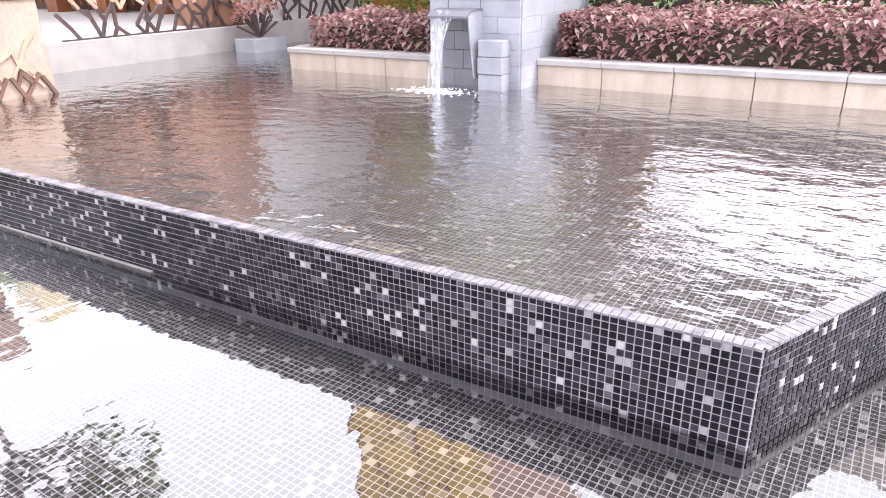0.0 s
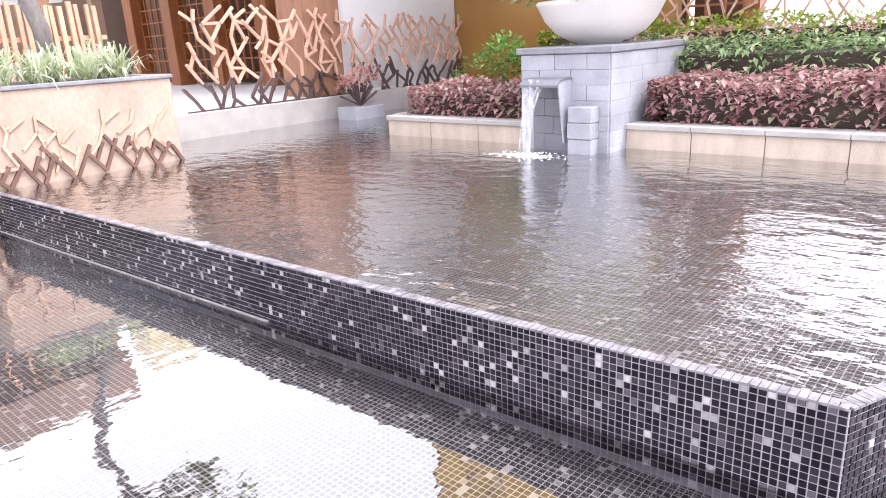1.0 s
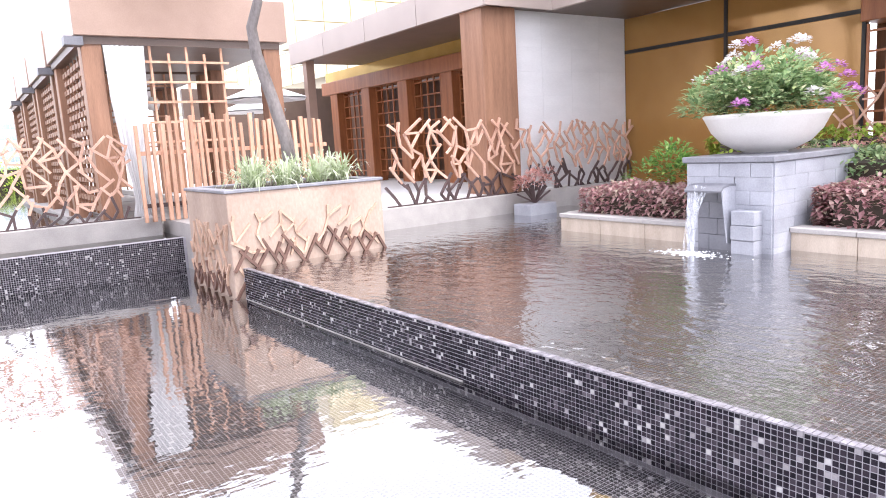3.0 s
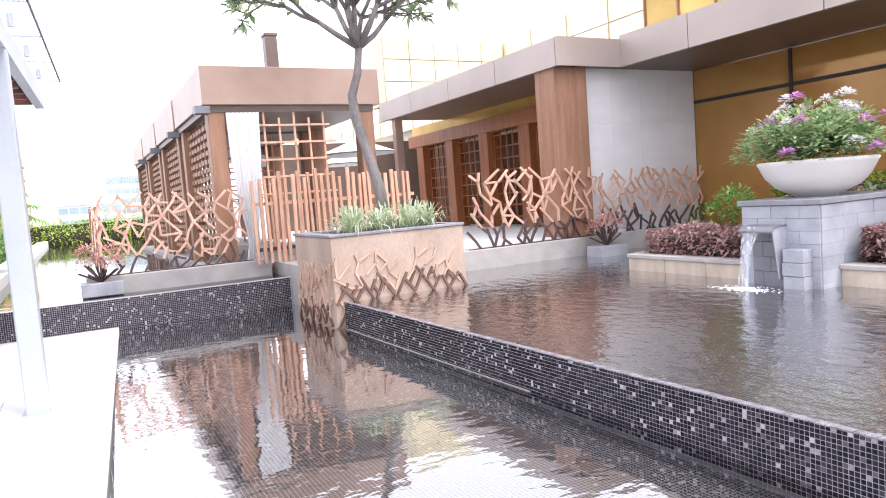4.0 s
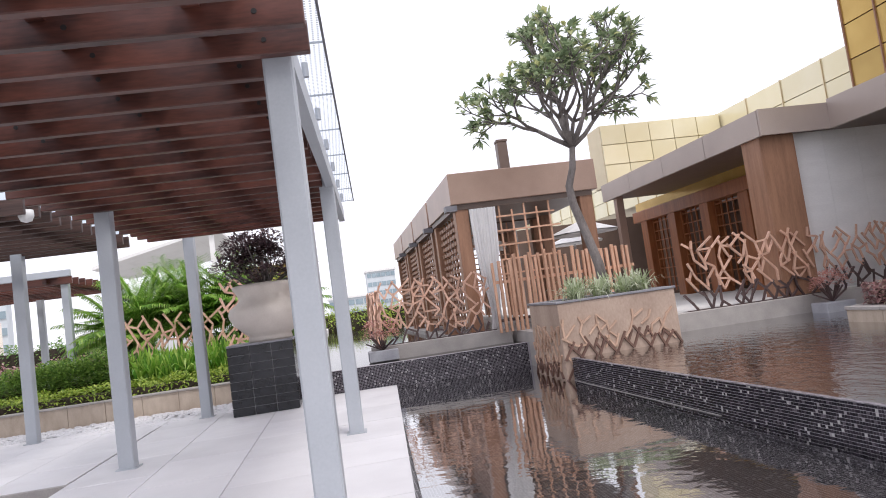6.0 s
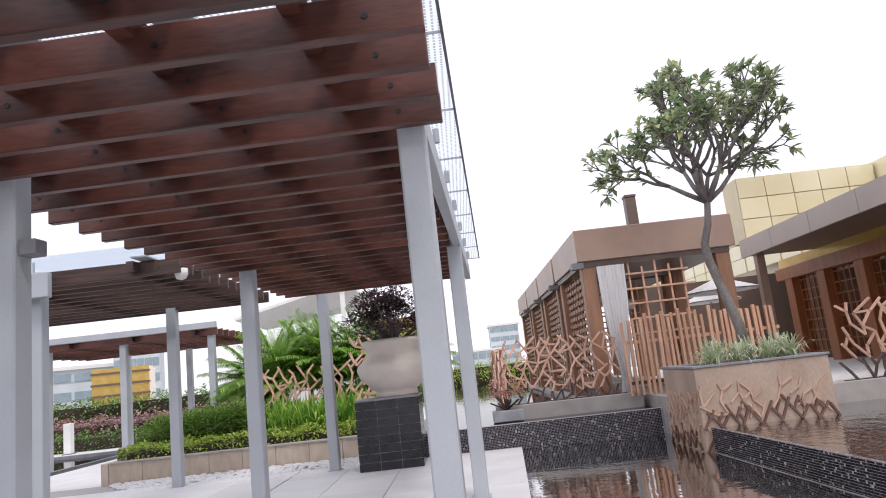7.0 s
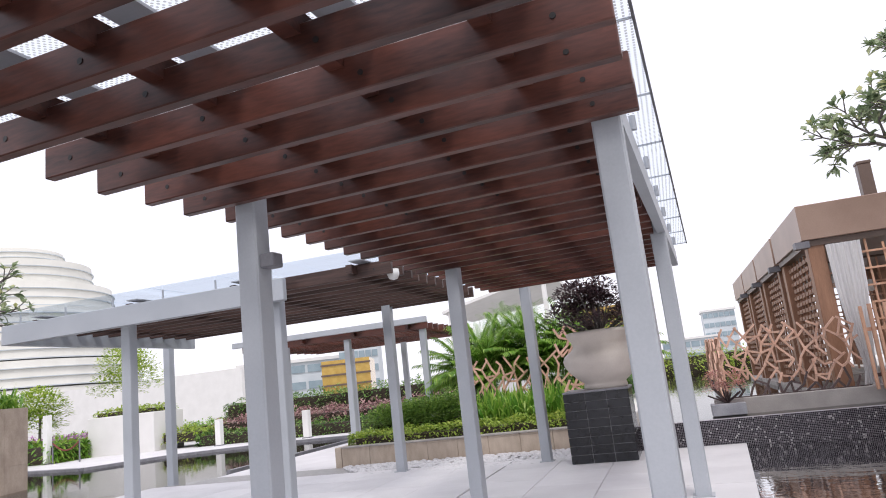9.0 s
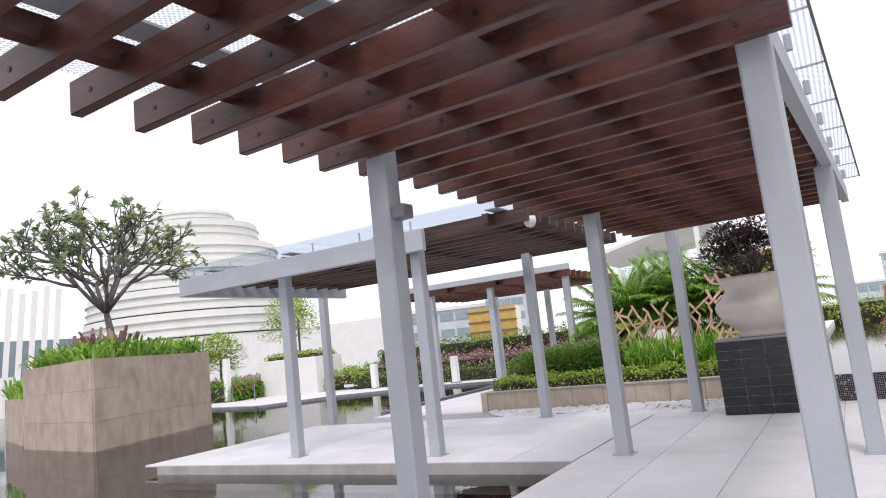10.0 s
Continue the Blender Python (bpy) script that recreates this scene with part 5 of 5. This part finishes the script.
stone_box("large streaked brown stone planter standing in the pond", (-24.73, 7.95), (-19.94, 7.07), (-21.5, 12.01), -0.2, 2.15)
stone_box("lower brown stone planter beside the large one", (-30.4, 10.3), (-25.2, 8.3), (-26.8, 12.6), -0.2, 1.3)
s, rng = Shape(), random.Random(130)
for k in range(1900):
    u, w = rng.random(), rng.random()
    x, y = -20.05 - 4.6 * u - 1.5 * w, 7.2 + 0.85 * u + 4.8 * w
    s.blade((x, y, 2.1), way(rng.uniform(0, 360), rng.uniform(35, 85)), rng.uniform(0.5, 1.0), 0.08, rng.uniform(0.2, 0.8))
s.make("planter_grass", M["leaf_grass"], None, "arching green blades filling the pond planter", "plants", kind="stuff")
s = Shape()
for k in range(700):
    u, w = rng.random(), rng.random()
    s.blade((-25.9 - 4.6 * u - 1.6 * w, 8.5 + 1.9 * u + 4.2 * w, 1.25), way(rng.uniform(0, 360), rng.uniform(35, 85)), rng.uniform(0.6, 1.2), 0.1, rng.uniform(0.2, 0.8))
s.make("planter_grass", M["leaf_grass"], None, "green blades filling the lower planter", "plants", kind="stuff")
s = Shape()
for k in range(40):
    s.blade((-21.9 + rng.uniform(-1, 1.0), 8.8 + rng.uniform(-0.5, 0.5), 2.3), way(rng.uniform(0, 360), rng.uniform(45, 85)), rng.uniform(0.8, 1.3), 0.12, 0.4)
s.make("cordyline", M["leaf_red"], None, "dark red cordyline at the foot of the tree", "plant")
tree("pond_tree", "spreading frangipani tree with sparse leaves in the pond planter", -22.0, 9.0, 2.05, [(0, 0, 0), (0.05, 0, 0.5), (-0.05, 0, 1.0), (-0.2, 0, 1.5)], 0.15,
     [(170, 50), (120, 65), (20, 45), (-30, 40), (-100, 55), (215, 45), (70, 70)], 1.12, 4, (0.28, 0.16), 8, M["leaf_tree"], 33, (24, 52), "bark_dark")
for k, (x, y, h, r) in enumerate(((-33.45, 22.95, 2.3, 1.7), (-30.4, 26.0, 4.0, 2.0), (-40, 20, 2.4, 1.3))):
    t = thing("round_tree", "small round clipped tree across the pond", "tree", x, y, -0.1, group="small trees")
    Shape().tube([(0, 0, 0), (0.05, 0, h)], [0.08, 0.06]).make("trunk", M["bark"], t)
    s = Shape()
    for i in range(9):
        clump(s, (rng.uniform(-0.5, 0.5) * r, rng.uniform(-0.5, 0.5) * r, h - 0.3 + rng.uniform(-0.4, 0.5) * r), (0.6 * r, 0.6 * r, 0.55 * r), 300, 0.2, 0.11, rng)
    s.make("crown", M["leaf_lime"], t)
Shape().box(-30.0, 22.5, -0.1, -26.2, 24.5, 1.7, 0.02).make("pale_planter", M["white_paint"], None, "pale rendered planter on the far paving", "planter")
planted("planter_hedge", "low green plants in the pale planter", "leaf_lime", -29.8, 22.7, -26.4, 24.3, 1.6, 2.0, 90, 0.2, 0.1, 131)
planted("pond_border", "long green border plants across the pond", "leaf_grass", -44, 20.5, -30, 22.5, -0.05, 0.8, 60, 0.35, 0.12, 132, 0.2)
for k, (x, y) in enumerate(((-30.25, 20.54), (-22.5, 22.2), (-18.0, 21.8))):
    b = thing("bollard_lamp", "white bollard lamp beside the path", "lamp", x, y, -0.06, group="bollard lamps")
    Shape().box(-0.13, -0.13, 0, 0.13, 0.13, 1.1 if k else 2.1, 0.01).make("body", M["lamp"], b)
    Shape().box(-0.17, -0.17, 0, 0.17, 0.17, 0.04).make("base", M["coping"], b)


def rope_stand(xs, y):
    r = thing("rope_barrier", "dark red rope between two thin posts", "barrier", 0, 0, -0.06)
    for x in xs:
        Shape().tube([(x, y, 0), (x, y, 0.95)], [0.035, 0.03], 8).make("post", M["steel_dark"], r)
    n = 10
    pts = [(xs[0] + (xs[1] - xs[0]) * i / n, y, 0.88 - 0.35 * math.sin(math.pi * i / n)) for i in range(n + 1)]
    Shape().tube(pts, [0.03] * (n + 1), 6).make("rope", M["rope"], r)


rope_stand((-29.8, -28.3), 20.4)


# ---- distance ----
d = thing("round_tower", "round white building of stacked tapering tiers", "building", -97, 74.6, -0.6)
z, prof_r = 0.0, [18.0, 17.8, 17.4, 16.7, 15.6, 13.6, 10.6, 6.6]
for k, r in enumerate(prof_r):
    h = 3.75 if k < 7 else 2.4
    Shape().lathe([(r, z + 0.15), (r * 0.985, z + h - 0.2), (r * 0.9, z + h)], 72).make("tier", M["dome"], d)
    Shape().lathe([(r + 0.35, z), (r + 0.35, z + 0.15), (r - 1, z + 0.2)], 72).make("ledge", M["office"], d)
    for q in (0.33, 0.66):
        Shape().lathe([(r - 0.1, z + h * q), (r + 0.16, z + h * q), (r + 0.16, z + h * q + 0.12), (r - 0.1, z + h * q + 0.14)], 72).make("ring", M["office"], d)
    z += h
for k in range(9):
    Shape().box(-0.35, -0.2, 0, 0.35, 0.2, 16.0 + 0.5 * math.sin(k * 1.7), 0.02).make("white_fin", M["white_paint"], None, "tall white facade fin", "fin", "row of white fins").matrix_basis = pose(-98.9 - 0.68 * k, 51 - 1.28 * k, -0.6, 0, 4, 60)
Shape().box(-112, 36, -0.6, -108, 62, 9).make("glazed_block", M["office_glass"], None, "dark glazed block behind the white fins", "building")
planted("flower_border", "pink flowering border beyond the pond", "flower_pink", -38, 24.5, -31, 26, -0.1, 0.9, 90, 0.2, 0.1, 150, 0.2)
Shape().box(-84, 58, -0.6, -46, 59, 5.4).make("white_parapet", M["white_paint"], None, "long white rendered wall across the garden", "wall")
Shape().box(-110, 30, -0.6, -70, 31, 3.0).make("white_parapet", M["white_paint"], None, "low white wall behind the pond", "wall")


def office(label, x, y, w, h, floors, rz=0):
    b = thing("office_block", label, "building", x, y, -0.6, rz, group="far offices")
    Shape().box(0, 0, 0, w, 10, h).make("wall", M["office"], b)
    dz = h / floors
    for j in range(floors):
        for i in range(6):
            Shape().box(w * (i + 0.08) / 6, -0.15, dz * (j + 0.35), w * (i + 0.92) / 6, 0.05, dz * (j + 0.8)).make("window", M["office_glass"], b)
    Shape().box(-0.4, -0.4, h, w + 0.4, 10, h + 0.5).make("roof", M["white_paint"], b)


office("pale grey office block far beyond the canal", 5.2, 190, 8, 12.6, 5)
office("lower pale office wing far beyond the canal", -6.0, 185, 14, 6.0, 2)
office("small blue grey office block far across the garden", -52, 92, 6, 11, 5, 20)
office("low pale block far across the garden", -70, 92, 16, 8, 3, 25)
for i, (x0, y0, x1, y1, z1, mat) in enumerate(((-5.5, 41.5, 2.5, 44, 1.5, "leaf_lime"), (-4.4, 40.1, -0.4, 41.3, 1.1, "leaf_lime"))):
    planted("canal_hedge", "green hedge closing the far end of the canal", mat, x0, y0, x1, y1, -0.6, z1, 110, 0.2, 0.1, 140 + i, 0.3)
gold = thing("gold_block", "gold latticed block far beyond the garden", "building", -16.2, 96, -0.6)
Shape().box(0, 0, 0, 8.5, 8, 10.2).make("wall", M["gold"], gold)
for j in range(6):
    Shape().box(-0.1, -0.15, 1.6 * j + 1, 8.6, 0.05, 1.6 * j + 1.2).make("band", M["soffit"], gold)
gold = thing("gold_block", "low gold latticed block across the garden", "building", -45, 66, -0.6, 20)
Shape().box(3.5, 0, 0, 9, 8, 6.0).make("wall", M["gold"], gold)
for j in range(5):
    Shape().box(3.4, -0.15, 1.15 * j + 0.8, 9.1, 0.05, 1.15 * j + 1.0).make("band", M["soffit"], gold)
roof = thing("tent_roof", "pale sloping canopy roof behind the palms", "roof", -19, 44, 2.0)
Shape().put([(0, 0, 4.6), (8, 0, 6.4), (9, 8, 5.4), (0, 8, 4.4), (0, 0, 4.4), (8, 0, 6.2), (9, 8, 5.2), (0, 8, 4.2)], [(0, 1, 2, 3), (7, 6, 5, 4), (0, 4, 5, 1), (1, 5, 6, 2), (2, 6, 7, 3), (3, 7, 4, 0)]).make("canopy", M["white_paint"], roof)
for x, y, top in ((0.5, 0.5, 4.5), (7.6, 0.5, 6.1), (8, 7, 5.2)):
    Shape().box(x - 0.15, y - 0.15, -2.6, x + 0.15, y + 0.15, top).make("post", M["white_paint"], roof)


# ---- pavers and mosaic ----
paver = Shape().box(0.004, 0.004, -0.03, 0.896, 1.196, 0.0, 0.003).mesh("paver", M["paver"])
for j in range(15):
    a, b = -9.0 + 1.2 * j + 0.004, -9.0 + 1.2 * (j + 1) - 0.004
    Shape().prism([(-3.728, a), (walk_edge(a), a), (walk_edge(b), b), (-3.728, b)], -0.033, rand(-0.001, 0.001)).make("paver", M["paver"], walkway)
for i in range(3):
    for j in range(15):
        piece("paver", paver, walkway, pose(-6.49 + 0.92 * i, -9.0 + 1.2 * j + (0.6 if i % 2 else 0), rand(-0.001, 0.001)) @ Matrix.Diagonal((0.92 / 0.9, 1, 1, 1)))
for i in range(9):
    for j in range(4):
        piece("paver", paver, platform, pose(-14.44 + 0.88 * i, 4.51 + 1.12 * j, rand(-0.001, 0.001)) @ Matrix.Diagonal((0.88 / 0.9, 1.12 / 1.2, 1, 1)))

TW = TILE * 0.87
tile_x = Shape().put([(0, 0, 0), (0, TW, 0), (0, TW, TW), (0, 0, TW), (-0.004, 0.002, 0.002), (-0.004, TW - 0.002, 0.002), (-0.004, TW - 0.002, TW - 0.002), (-0.004, 0.002, TW - 0.002)],
                     [(4, 7, 6, 5), (0, 4, 5, 1), (1, 5, 6, 2), (2, 6, 7, 3), (3, 7, 4, 0)]).mesh("mosaic_tile", M["tile"])


def tile_grid(shape, origin, a, b, na, nb, out, keep=None, parent=None):
    """Tiles on a wall face: a and b step along it, out is its normal."""
    o, a, b, out = Vector(origin), Vector(a), Vector(b), Vector(out)
    for i in range(na):
        for j in range(nb):
            p = o + a * i * TILE + b * j * TILE + out * rand(-0.0006, 0.0006)
            if keep and keep(i, j):
                m = Matrix((out * -1, a, b)).transposed().to_4x4()
                piece("mosaic_tile", tile_x, parent, Matrix.Translation(p) @ m)
            else:
                e, f, h = a * TW, b * TW, out * 0.004
                i2 = (a + b) * 0.002
                shape.put([p, p + e, p + e + f, p + f, p + h + i2, p + e + h + (b - a) * 0.002, p + e + f + h - i2, p + f + h + (a - b) * 0.002], [(4, 5, 6, 7), (0, 1, 5, 4), (1, 2, 6, 5), (2, 3, 7, 6), (3, 0, 4, 7)])


rest = Shape()
ROWS_HIGH = 15
Z0 = WALL_TOP - ROWS_HIGH * TILE
ALONG, FACE = Vector((LEAN, 1, 0)).normalized(), Vector((-1, LEAN, 0)).normalized()
tile_grid(rest, (0, 0.003, Z0), ALONG, (0, 0, 1), 239, ROWS_HIGH, FACE, lambda i, j: i < 20 and j > 2, wall_pool)
SIDE, OUT = (0.9233, -0.3842, 0), (-0.3842, -0.9233, 0)
tile_grid(rest, (0.003, -0.001, Z0), SIDE, (0, 0, 1), 200, ROWS_HIGH, OUT, lambda i, j: i < 5 and j > 2, wall_pool)
rim = Shape()
rng = random.Random(5)
for i in range(238):
    a, b = 0.003 + TILE * i, 0.003 + TILE * i + TW
    rim.prism([(-0.005 + LEAN * a, a), (0.044 + LEAN * a, a), (0.044 + LEAN * b, b), (-0.005 + LEAN * b, b)], WALL_TOP - 0.006, WALL_TOP + rng.uniform(0.001, 0.003))
for i in range(220):
    a, b = 0.01 + TILE * i, 0.01 + TILE * i + TW
    rim.prism([(a * SIDE[0] + d * OUT[0], a * SIDE[1] + d * OUT[1]) if k else (b * SIDE[0] + d * OUT[0], b * SIDE[1] + d * OUT[1]) for k, d in ((1, 0.005), (0, 0.005), (0, -0.044), (1, -0.044))], WALL_TOP - 0.006, WALL_TOP + rng.uniform(0.001, 0.003))
rim.make("rim_tiles", M["rim"], wall_pool, "wet pale rim tiles", kind="stuff")
rest.make("mosaic_tiles", M["tile_rest"], wall_pool, kind="stuff")
rest = Shape()
tile_grid(rest, (-4.3, BASIN_END, 0.4 - 20 * TILE), (1, 0, 0), (0, 0, 1), 159, 20, (0, -1, 0))
rest.make("mosaic_tiles", M["tile_rest"], wall_end, kind="stuff")
